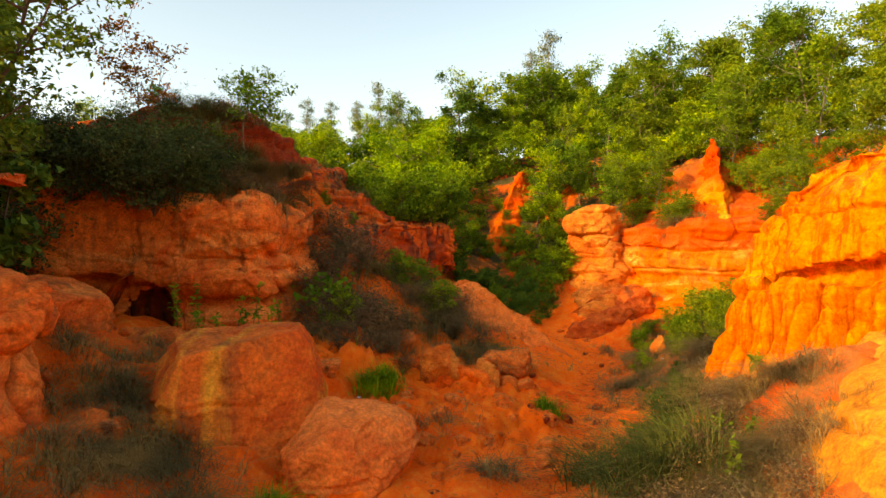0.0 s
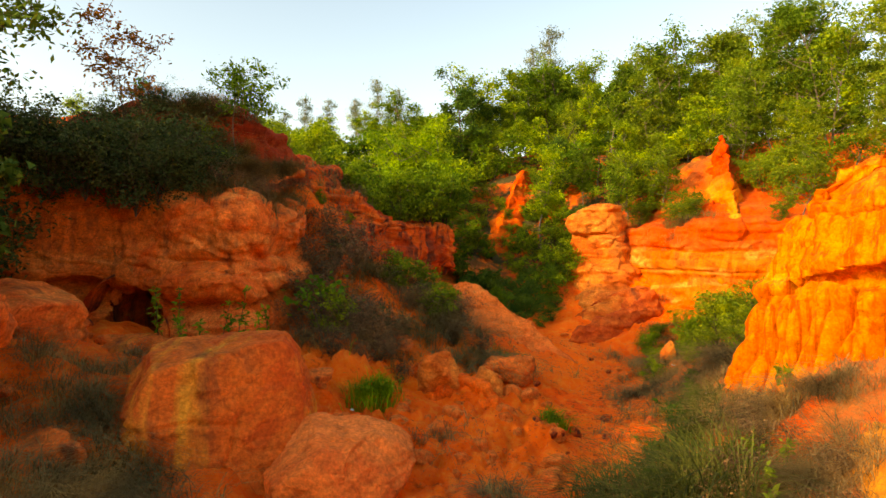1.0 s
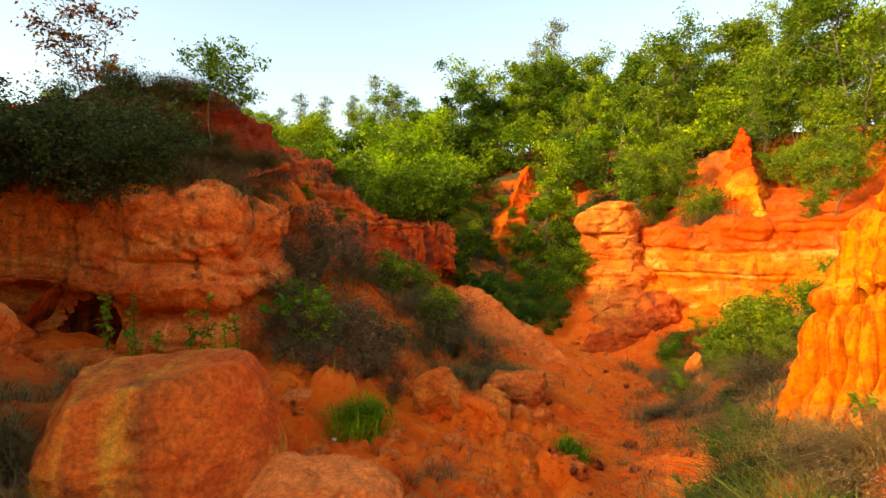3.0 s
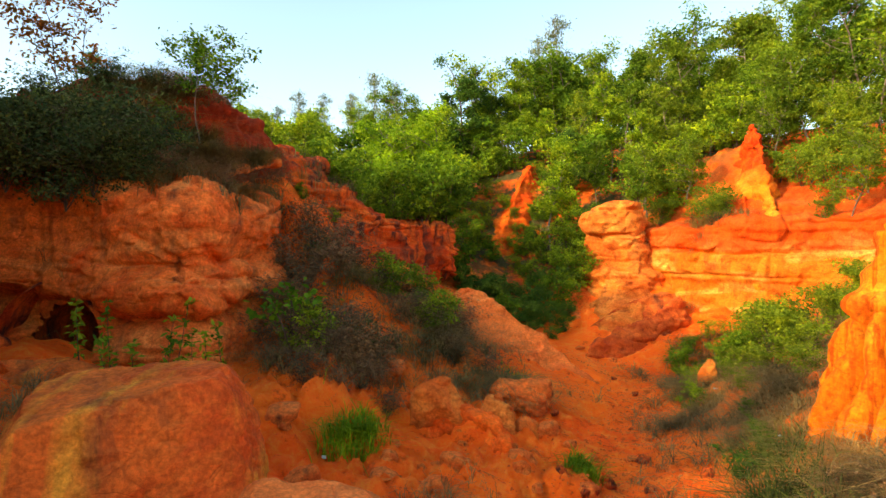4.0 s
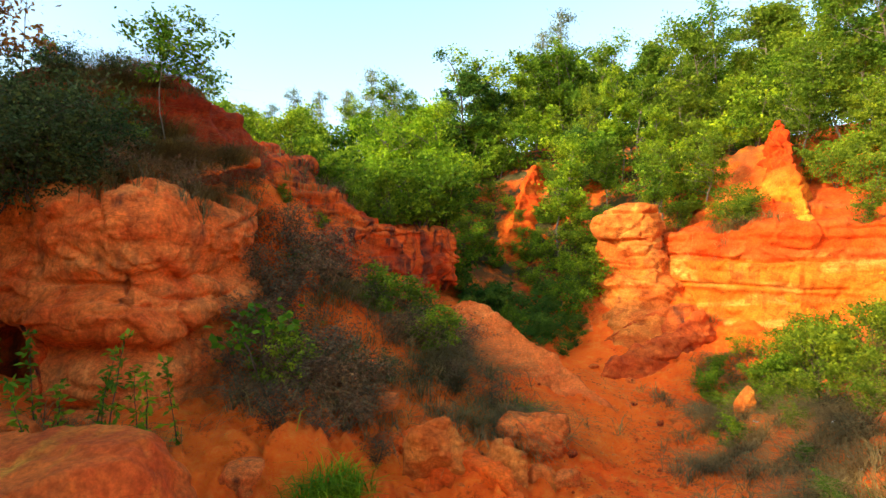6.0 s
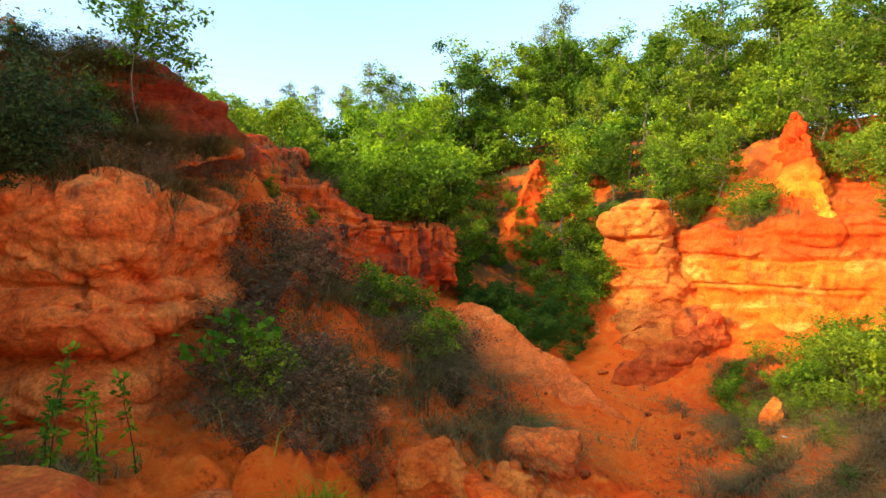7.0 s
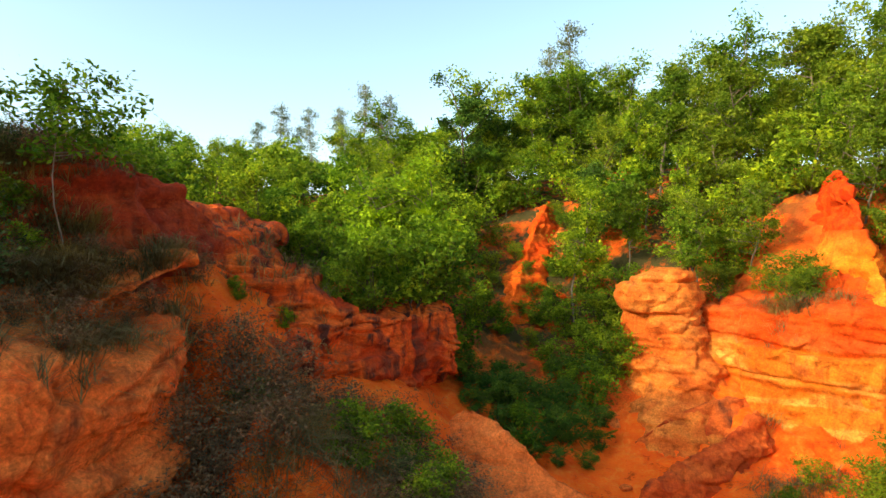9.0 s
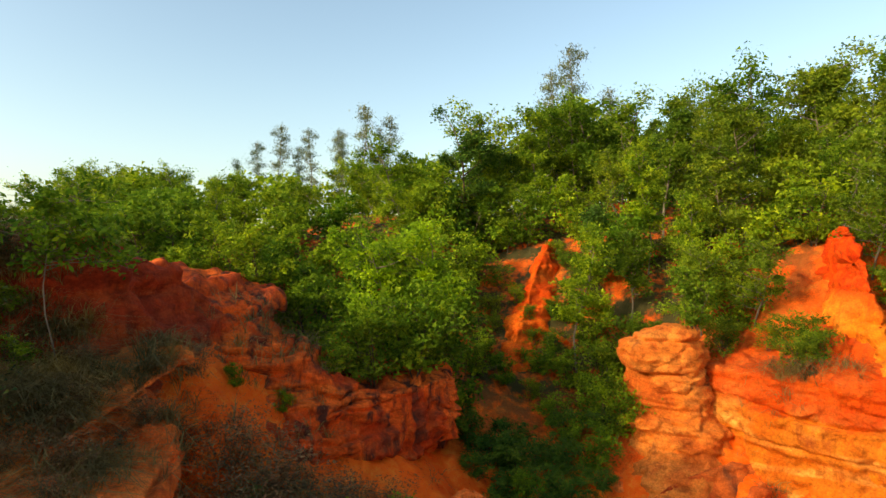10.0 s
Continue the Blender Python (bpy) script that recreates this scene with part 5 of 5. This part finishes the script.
# dry scrub banked against the layered cliff and over its top
for x, y, s in ((-3.5, 15.5, .75), (-3.4, 16.0, .85), (-3.5, 16.5, .9), (-3.2, 16.9, .9), (-3.7, 17.2, .9), (-2.9, 15.7, .8), (-3.0, 16.2, .8), (-2.4, 15.3, .8), (-1.9, 14.9, .7), (-1.4, 15.3, .75), (-2.7, 14.8, .7), (-3.6, 17.8, 1.0), (-3.0, 18.4, 1.0),
                (-2.6, 14.3, .55), (-2.0, 14.3, .6), (-1.5, 14.5, .6), (-2.2, 14.6, .65), (-3.0, 14.3, .5), (-1.2, 14.9, .55), (-1.75, 13.9, .5), (-2.4, 13.9, .5), (-1.0, 14.4, .45),
                (-5.2, 15.8, .4), (-6.4, 16.9, .5), (-7.8, 17.8, .6)):
    put(dry, x, y, s, rnd.uniform(0, 360))
# growth on the earth mound and over the upper rim
for ob, x, y, s in ((darkbush, -7.4, 18.6, .45), (darkbush, -8.4, 18.2, .5), (darkbush, -9.6, 17.8, .6), (darkbush, -6.9, 17.4, .4), (darkbush, -8.9, 17.6, .5), (bush, -8.0, 18.0, .35), (bush, -7.0, 18.0, .35), (bush, -9.3, 18.9, .3),
                    (bush, -6.3, 17.5, .28), (shade_bush, 3.4, 24.2, .55), (shade_bush, 4.2, 24.1, .45), (shade_bush, 2.0, 24.3, .55), (shade_bush, 3.7, 23.2, .4), (shade_bush, 2.9, 22.9, .4), (shade_bush, 2.2, 23.0, .4), (shade_bush, 4.5, 25.0, .5), (shade_bush, 3.4, 25.8, .6), (dry, -6.8, 15.7, .35), (dry, -6.2, 15.95, .35), (dry, -5.5, 16.1, .32), (dry, -5.0, 16.6, .3), (dry, -5.9, 16.7, .35), (dry, -7.4, 16.0, .4), (dry, -4.7, 17.4, .3), (dry, -6.0, 16.4, .45), (darkbush, -7.1, 16.9, .5), (bush, -4.0, 20.4, .22), (bush, -3.2, 20.9, .2), (bush, -2.4, 22.2, .35),
                    (bush, 3.6, 29.6, .55), (sunbush, 4.2, 30.4, .6), (sunbush, 3.0, 28.6, .5), (bush, 4.8, 31.2, .7), (bush, 2.2, 29.0, .5), (bush, 1.2, 29.4, .7), (sunbush, 3.5, 30.7, .45), (bush, 4.4, 28.8, .6), (sunbush, 1.8, 30.4, .5), (bush, 5.4, 30.0, .8), (darkbush, -2.2, 15.6, .42), (darkbush, -1.6, 15.9, .45), (darkbush, -2.9, 16.4, .45), (darkbush, -1.1, 16.3, .35), (darkbush, -0.6, 18.6, .4), (darkbush, -1.5, 18.9, .4), (darkbush, -3.1, 18.4, .4), (bush, -0.2, 18.2, .45),
                    (bush, -0.4, 35.4, 1.2), (bush, 1.2, 35.8, 1.3), (bush, 2.6, 36.2, 1.3), (bush, 0.4, 37.2, 1.4), (bush, 3.8, 35.6, 1.2), (bush, 2.0, 37.4, 1.4), (bush, -1.6, 36.4, 1.3), (bush, 6.0, 34.8, 1.2), (sunbush, 6.0, 32.0, 1.0), (bush, 0.2, 31.4, .9), (bush, 0.9, 32.8, 1.0),
                    (bush, 6.6, 19.8, .4), (sunbush, 7.0, 16.6, .5), (sunbush, 6.2, 18.0, .35), (bush, 5.6, 16.6, .28), (bush, 7.4, 18.0, .45), (sunbush, 8.2, 21.4, .45), (bush, 8.4, 18.4, .6)):
    put(ob, x, y, s, rnd.uniform(0, 360))
put(bush, -2.65, 14.75, .46, 40)
put(bush, -2.3, 14.9, .40, 150)
for x, y, s in ((2.9, 30.0, .4), (3.4, 31.2, .4), (3.0, 32.2, .45), (4.8, 33.6, .6), (1.2, 30.8, .7), (1.9, 31.8, .7), (2.4, 33.0, .7), (1.4, 32.8, .8), (5.4, 32.6, .6)):
    put(sunbush, x, y, s, rnd.uniform(0, 360))
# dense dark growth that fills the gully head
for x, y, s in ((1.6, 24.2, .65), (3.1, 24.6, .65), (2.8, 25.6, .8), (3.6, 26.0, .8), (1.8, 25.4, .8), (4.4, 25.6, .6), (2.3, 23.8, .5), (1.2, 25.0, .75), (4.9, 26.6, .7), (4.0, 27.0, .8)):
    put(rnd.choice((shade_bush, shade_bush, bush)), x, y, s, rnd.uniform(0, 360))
put(bush, -1.3, 18.4, .5, 80)
put(bush, -0.5, 19.6, .55, 120)
put(bush, 0.0, 18.9, .45, 10)
for x, y, s in ((4.3, 11.8, .36), (5.2, 13.0, .3), (3.5, 10.6, .33), (4.9, 12.3, .3), (5.7, 14.4, .3), (3.0, 9.2, .28)):
    put(shade_bush, x, y, s, rnd.uniform(0, 360))


# ---- grasses ----
def blades(rng, roots, length, width, out=0.5, curl=0.5):
    """Narrow bent blades from the roots."""
    n = len(roots)
    a = rng.uniform(0, 2 * math.pi, n)
    k = out * rng.uniform(0.1, 1.2, n)
    L = length * rng.uniform(0.45, 1.2, n)
    side = np.stack([np.sin(a + 1.57), np.cos(a + 1.57), 0 * a], 1) * (width * rng.uniform(0.6, 1.3, n))[:, None]
    lie = np.stack([np.sin(a), np.cos(a), 0 * a], 1)
    mid = roots + (lie * (k * 0.5)[:, None] + np.array([0, 0, 0.62])) * L[:, None]
    tip = roots + (lie * (k * (1 + curl))[:, None] + np.array([0, 0, 1.0]) - np.array([0, 0, 1]) * (0.35 * k * curl)[:, None]) * L[:, None]
    V = np.stack([roots - side * 0.5, roots + side * 0.5, mid + side * 0.45, mid - side * 0.45, tip + side * 0.08, tip - side * 0.08], 1)
    f = np.array([[0, 1, 2, 3], [3, 2, 4, 5]])
    return V.reshape(-1, 3), (f[None] + (np.arange(n) * 6)[:, None, None]).reshape(-1, 4)


def meadow(name, seed, patches, per_tuft, length, width, mat, label, out=0.6, curl=0.6, raised=False, limit=9.0):
    """Tufts strewn in round patches (x, y, radius, tufts) of the ground, as one growth."""
    rng = np.random.RandomState(seed)
    R = []
    for x, y, r, n in patches:
        R.append(np.array([[x, y]]) + rng.normal(size=(n, 2)) * r * 0.62)
    R = np.concatenate(R)
    R = R[fbm(R[:, 0] * 1.3, R[:, 1] * 1.3, seed, 3, 70) > rng.uniform(-0.5, 0.35, len(R))]
    R = np.repeat(R, per_tuft, 0) + rng.normal(size=(len(R) * per_tuft, 2)) * 0.05
    if raised:
        R = R[height(R[:, 0], R[:, 1]) > np.array([top_z(*p) for p in R]) - limit]
    roots = np.concatenate([R, (np.array([top_z(*p) for p in R]) if raised else height(R[:, 0], R[:, 1]))[:, None] - 0.02], 1)
    V, F = blades(rng, roots, length, width, out, curl)
    return thing(name, mesh_of(name, V, F), mat, label, "grass", kind="stuff")


meadow("dry_grass", 1, [(4.4, 9.0, .7, 260), (3.4, 7.4, .6, 220), (2.8, 6.4, .6, 220), (4.6, 10.4, .9, 300), (4.4, 12.0, .9, 260), (5.4, 13.6, 1.0, 320), (6.4, 15.4, 1.2, 300), (7.4, 13.9, 1.0, 200), (3.4, 9.2, .8, 240), (6.0, 16.6, .8, 200), (2.4, 7.2, .7, 170), (8.6, 15.6, 1.5, 220), (7.6, 17.6, 1.2, 300), (8.4, 19.3, 1.2, 260), (6.8, 18.4, .8, 160), (9.6, 17.2, 1.2, 200), (9.4, 20.4, 1.0, 120), (6.4, 17.4, .9, 300), (7.0, 19.4, .9, 300), (6.2, 20.0, .7, 200), (7.8, 20.8, .8, 200), (5.6, 15.4, .8, 240), (4.9, 16.0, .5, 110)], 12, 0.32, 0.012, m_straw,
       "dry tan grass on the slope below the sunlit cliff", 1.7, 1.0)
meadow("withered_brush", 6, [(-4.7, 16.0, .6, 90), (-5.2, 17.2, .9, 200), (-6.2, 18.0, .9, 180), (-4.4, 18.4, .7, 150), (-5.4, 19.2, .8, 150), (-7.6, 18.2, .9, 120), (-3.6, 21.5, 1.2, 90), (-6.2, 15.4, .8, 90), (-5.2, 16.2, .8, 300), (-6.6, 15.6, .6, 260), (-5.6, 17.2, .9, 180), (-6.8, 17.4, 1.0, 220), (-5.0, 18.2, .8, 120), (-4.6, 15.5, .4, 160), (-8.0, 16.4, .8, 300), (-5.7, 15.4, .5, 180), (-5.0, 15.4, .5, 160), (-7.6, 15.9, .6, 160), (-6.6, 16.6, .9, 260), (-7.8, 17.0, .9, 200), (-6.8, 18.8, .9, 220), (-8.2, 19.0, 1.0, 200), (9.2, 23.9, .8, 110), (10.2, 23.3, .5, 60)], 10, 0.40, 0.012, m_brush,
       "withered brush on the cliff tops", 1.6, 1.0, True)
meadow("withered_brush", 2, [(0.5, 17.2, 1.3, 460), (-0.2, 18.6, 1.2, 300), (-2.3, 15.7, 1.1, 380), (-3.0, 17.8, 1.0, 280), (-2.4, 19.3, 1.0, 240), (1.4, 16.6, .5, 70), (0.6, 18.2, .6, 120), (-0.6, 20.6, 1.0, 150)], 12, 0.48, 0.011, m_brush,
       "withered grey-brown brush matting the slope between the cliffs", 1.7, 1.0)
meadow("withered_brush", 3, [(-4.6, 7.2, .7, 260), (-4.2, 8.2, .5, 200), (-4.9, 9.3, .5, 160), (-5.8, 11.0, .6, 160), (-3.6, 7.6, .6, 160), (-6.2, 9.0, .7, 220), (-6.6, 10.2, .5, 80), (-5.2, 12.9, .8, 120), (-4.2, 13.0, .5, 70), (0.9, 9.6, .4, 40), (0.0, 11.4, .5, 40)], 16, 0.34, 0.008, m_brush,
       "withered brush between the boulders", 1.6, 1.0)


meadow("withered_brush", 8, [(3.3, 6.0, .4, 160), (3.7, 6.7, .45, 260), (4.1, 7.4, .45, 260), (4.6, 8.1, .5, 260), (5.0, 8.7, .4, 200), (4.7, 9.4, .5, 220), (3.2, 7.4, .5, 200), (4.9, 10.2, .4, 160), (2.9, 6.6, .4, 140)], 14, 0.26, 0.006, m_straw,
       "sunlit brown brush fringing the golden shoulder", 1.5, 1.0, True, 1.2)


def grass_clump(seed, x, y, n, length, r, mat, label):
    rng = np.random.RandomState(seed)
    p = rng.normal(size=(n, 2)) * r
    roots = np.concatenate([p, height(p[:, 0] + x, p[:, 1] + y)[:, None] - ground_z(x, y) - 0.02], 1)
    V, F = blades(rng, roots, length, 0.016, 1.0, 0.9)
    ob = thing("grass_clump", mesh_of("grass_clump", V, F), mat, label, "grass", "green grass clumps", "stuff")
    ob.matrix_world = pose(x, y, ground_z(x, y))
    return ob


for i, (x, y, n, L, r) in enumerate(((3.0, 7.7, 600, 0.85, .24), (2.7, 8.5, 350, 0.65, .22), (3.5, 8.4, 350, 0.7, .22), (2.4, 9.5, 400, 0.55, .22), (4.0, 10.3, 500, 0.55, .25), (4.7, 11.7, 400, .45, .25), (2.2, 7.2, 400, .5, .22), (3.4, 9.6, 400, .5, .2))):
    grass_clump(40 + i, x, y, n, L, r, m_blade, "tall clump of grey-green grass on the dry slope")
for i, (x, y, n, L, r) in enumerate(((-1.45, 12.6, 500, 0.36, .2), (-1.2, 12.9, 350, 0.3, .15), (2.3, 12.9, 300, 0.3, .14), (-2.2, 7.9, 300, .25, .2), (1.9, 17.6, 260, .35, .2))):
    grass_clump(60 + i, x, y, n, L, r, m_bright, "low tuft of fresh green herbs among the rubble")


# ---- small plants ----
def seedling(seed, height_m, whorls, leaf, mat, label):
    """An upright stem with whorls of broad leaves."""
    rng = np.random.RandomState(seed)
    line = bend_line(rng, (0, 0, -0.05), (rng.normal() * 0.12, rng.normal() * 0.12, 1), height_m, 6, 0.07)
    base = tagged(new("leafy_seedling"), label, "plant", "seedlings by the cliff")
    V, F = tubes([(line[i], line[i + 1], 0.012 - 0.0015 * i, 0.0105 - 0.0015 * i) for i in range(6)], 4)
    part("stem", mesh_of("stem", V, F), m_dark_bark, base)
    spots = np.concatenate([np.repeat(line[6 - k // 2][None], 7, 0) + rng.normal(size=(7, 3)) * 0.03 for k in range(whorls)])
    V, F = leaves(rng, spots, leaf, 0.42, 0.1, 1.0)
    part("foliage", mesh_of("foliage", V, F), mat, base)
    return base


for i, (x, y, h) in enumerate(((-5.3, 12.9, .9), (-4.95, 12.6, .75), (-4.6, 13.0, 1.15), (-4.35, 12.7, .9), (-4.1, 12.4, 1.25), (-4.0, 13.0, .85), (-3.75, 12.8, .95), (-3.6, 13.3, 1.0), (-5.7, 12.7, .7), (-4.8, 12.2, .8))):
    settle(seedling(100 + i, h * 1.35, 12, 0.12, m_bright if i % 3 == 0 else m_green, "upright green seedling with whorled leaves"), x, y, 1.0, i * 50)
for i, (x, y, h) in enumerate(((3.7, 7.4, .5), (4.1, 7.9, .45), (3.9, 8.2, .5), (3.5, 7.1, .4), (5.1, 9.6, .5), (5.4, 10.1, .45))):
    settle(seedling(130 + i, h, 7, 0.11, m_olive, "thin young plant in the dry grass"), x, y, 1.0, i * 70)


def broad_leaf_top():
    rng = np.random.RandomState(77)
    base = tagged(new("large_leaved_shrub"), "low shrub with large fresh light-green leaves", "shrub")
    line = [bend_line(rng, (0, 0, -0.1), (rng.normal() * .3, rng.normal() * .3, 1), 0.95, 4, 0.1) for _ in range(5)]
    V, F = tubes([(q[i], q[i + 1], 0.014, 0.01) for q in line for i in range(4)], 4)
    part("branchwork", mesh_of("wood", V, F), m_dark_bark, base)
    spots = np.concatenate([np.repeat(q[4][None], 34, 0) + rng.normal(size=(34, 3)) * 0.13 for q in line])
    V, F = leaves(rng, spots, 0.115, 0.7, 0.15, 1.2)
    part("foliage", mesh_of("foliage", V, F), m_bright, base)
    return base


settle(broad_leaf_top(), -2.75, 14.65, 1.35, 20)


def fan_palm(seed, fronds, reach):
    """A stemless palm: stalks that carry pleated fans."""
    rng = np.random.RandomState(seed)
    base = tagged(new("fan_palm"), "low dark green fan palm in the gully head", "palm", "fan palms")
    for k in range(fronds):
        a, e = 2 * math.pi * k / fronds + rng.uniform(-.3, .3), rng.uniform(0.35, 1.2)
        d = np.array([math.cos(a) * math.cos(e), math.sin(a) * math.cos(e), math.sin(e)])
        tip = d * reach * rng.uniform(0.6, 1.0)
        V, F = tubes([(np.zeros(3), tip, 0.012, 0.008)], 4)
        stalk = part("frond", mesh_of("frond", V, F), m_deep, base)
        side = np.cross(d, [0, 0, 1.0])
        side /= np.linalg.norm(side)
        up = np.cross(side, d)
        verts, faces = [], []
        for j in range(13):
            b = (j - 6) / 6 * 1.9
            ray = (d * math.cos(b) + side * math.sin(b)) * 0.42 - up * 0.06 * abs(b)
            w = np.cross(ray, up)
            w = w / np.linalg.norm(w) * 0.022
            i = len(verts)
            verts += [tip, tip + ray * 0.55 + w + up * 0.02, tip + ray, tip + ray * 0.55 - w + up * 0.02]
            faces.append((i, i + 1, i + 2, i + 3))
        part("fan", mesh_of("fan", np.array(verts), np.array(faces)), m_deep, stalk)
    return base


for i, (x, y, r) in enumerate(((4.1, 24.6, .8), (3.2, 23.9, .7), (2.2, 23.5, .6))):
    settle(fan_palm(5 + i, 9, r), x, y, 1.0)

# ---- loose stones ----
STONE = "loose stones in the gully"
kinds = []
for k in range(6):
    me = boulder_mesh("stone", (0, 0, 0), (1.0, 0.85 + 0.05 * k, 0.62 + 0.05 * (k % 3)), 200 + k, 3, rough=0.10, cuts=14, depth=0.45, fine=0.03, cleft=0.2)
    me.materials.append((m_shade_rock, m_shade_rock, m_dark_rock)[k % 3])
    kinds.append(me)


def stone(x, y, r, k, label="loose broken stone lying on the gully floor"):
    if top_z(x, y) - ground_z(x, y) > 0.75:      # never on top of a boulder
        return None
    ob = tagged(new("loose_stone", kinds[k % 6]), label, "stone", STONE)
    ob.matrix_world = pose(x, y, top_z(x, y) + r * 0.15, rnd.uniform(-15, 15), rnd.uniform(-15, 15), rnd.uniform(0, 360)) @ Matrix.Scale(r, 4)
    return ob


for x, y, r, k in ((2.85, 11.4, .2, 2), (2.1, 11.8, .22, 2), (3.3, 12.6, .16, 2), (2.7, 12.9, .2, 5), (3.7, 14.2, .2, 2), (2.3, 13.9, .2, 0), (1.4, 10.6, .2, 1), (0.6, 11.2, .3, 0), (-0.3, 10.6, .28, 1), (0.2, 12.3, .3, 0), (1.2, 12.2, .24, 0), (-0.8, 11.6, .28, 3), (-1.9, 11.4, .4, 0), (-2.4, 12.4, .36, 3),
                   (-6.2, 9.2, .24, 1), (-6.5, 10.8, .3, 0), (-5.2, 11.6, .35, 1), (-6.6, 12.6, .4, 0), (-7.4, 12.7, .36, 3), (-5.0, 8.9, .25, 0), (5.4, 18.9, .14, 0), (4.9, 17.9, .12, 1), (6.9, 18.0, .2, 0), (6.2, 16.9, .15, 3), (5.2, 21.4, .2, 0), (4.4, 22.4, .2, 3)):
    stone(x, y, r, k)
for i, (x, y) in enumerate(strew(34, 0.45, -2.6, 2.2, 10.2, 15.4)):
    stone(x, y, rnd.choice((.10, .13, .16, .2, .26, .32)), i * 3 + i % 2, "broken lump of orange clay in the rubble")
for i, (x, y) in enumerate(strew(70, 0.28, -1.8, 5.2, 8.2, 20.0, lambda x, y: abs(x - np.interp(y, Y_AXIS, X_AXIS) + 1.0) > 2.6)):
    stone(x, y, rnd.choice((.05, .06, .07, .09, .12, .15)), i)


def gravel(seed, n):
    """Crumbs of clay and grit along the bed."""
    rng = np.random.RandomState(seed)
    y = rng.uniform(7.5, 22, n)
    x = np.interp(y, Y_AXIS, X_AXIS) + rng.normal(size=n) * 1.1 - 0.4
    r = 0.012 + 0.03 * rng.uniform(0, 1, n) ** 3
    base = np.stack([x, y, height(x, y)], 1)
    t = np.array([[1, 0, 0], [-0.5, 0.8, 0], [-0.5, -0.8, 0], [0.1, 0.1, 0.9]])
    V = base[:, None] + (t[None] * rng.uniform(0.6, 1.4, (n, 4, 1))) * r[:, None, None]
    f = np.array([[0, 1, 3], [1, 2, 3], [2, 0, 3]])
    return thing("gravel", mesh_of("gravel", V.reshape(-1, 3), (f[None] + (np.arange(n) * 4)[:, None, None]).reshape(-1, 3)), m_shade_rock, "orange crumbs and grit strewn along the gully bed", "gravel", kind="stuff")


gravel(3, 9000)


# ---- litter ----
def plain(name, colour, rough=0.4):
    m, n, l, b = shader(name, rough)
    tc = n.new("ShaderNodeTexCoord")
    f = node_noise(n, l, tc.outputs["Object"], 30.0, 4, 0.6)
    l.new(node_ramp(n, l, f, [(0.3, tuple(c * 0.7 for c in colour)), (0.7, colour)]), b.inputs["Base Color"])
    return m


m_white_film, m_green_film, m_blue_film = plain("white_plastic", (0.8, 0.8, 0.78)), plain("green_plastic", (0.05, 0.35, 0.16)), plain("pale_blue_plastic", (0.45, 0.6, 0.75))


def scrap(x, y, size, mat, seed, label):
    """A crumpled scrap of thin plastic."""
    rng = np.random.RandomState(seed)
    n = 9
    u, v = np.meshgrid(np.linspace(-1, 1, n), np.linspace(-1, 1, n), indexing="ij")
    h = fbm(u * 1.6 + seed, v * 1.6, 0, 3, seed)
    V = np.stack([u * size * (1 + .2 * h), v * size * 0.7 * (1 - .3 * h), size * (0.25 + 0.45 * h)], -1).reshape(-1, 3)
    F = grid_faces(n, n)
    W = V - np.array([0, 0, 0.004])
    ob = thing("plastic_scrap", mesh_of("plastic_scrap", np.concatenate([V, W]), np.concatenate([F, F[:, ::-1] + len(V)])), mat, label, "litter", "scattered litter")
    ob.matrix_world = pose(x, y, ground_z(x, y) + 0.01, 0, 0, rng.uniform(0, 360))


for i, (x, y, r, m) in enumerate(((2.15, 9.6, .06, m_white_film), (2.3, 10.0, .08, m_blue_film), (5.75, 13.2, .05, m_white_film), (6.1, 13.9, .06, m_white_film), (6.35, 12.9, .05, m_green_film), (6.5, 14.9, .06, m_white_film), (5.9, 17.9, .07, m_white_film), (6.3, 17.0, .05, m_white_film), (5.2, 12.4, .05, m_white_film), (-1.75, 12.3, .05, m_white_film))):
    scrap(x, y, r, m, 300 + i, "crumpled scrap of %s plastic on the soil" % ("green" if m is m_green_film else "pale blue" if m is m_blue_film else "white"))
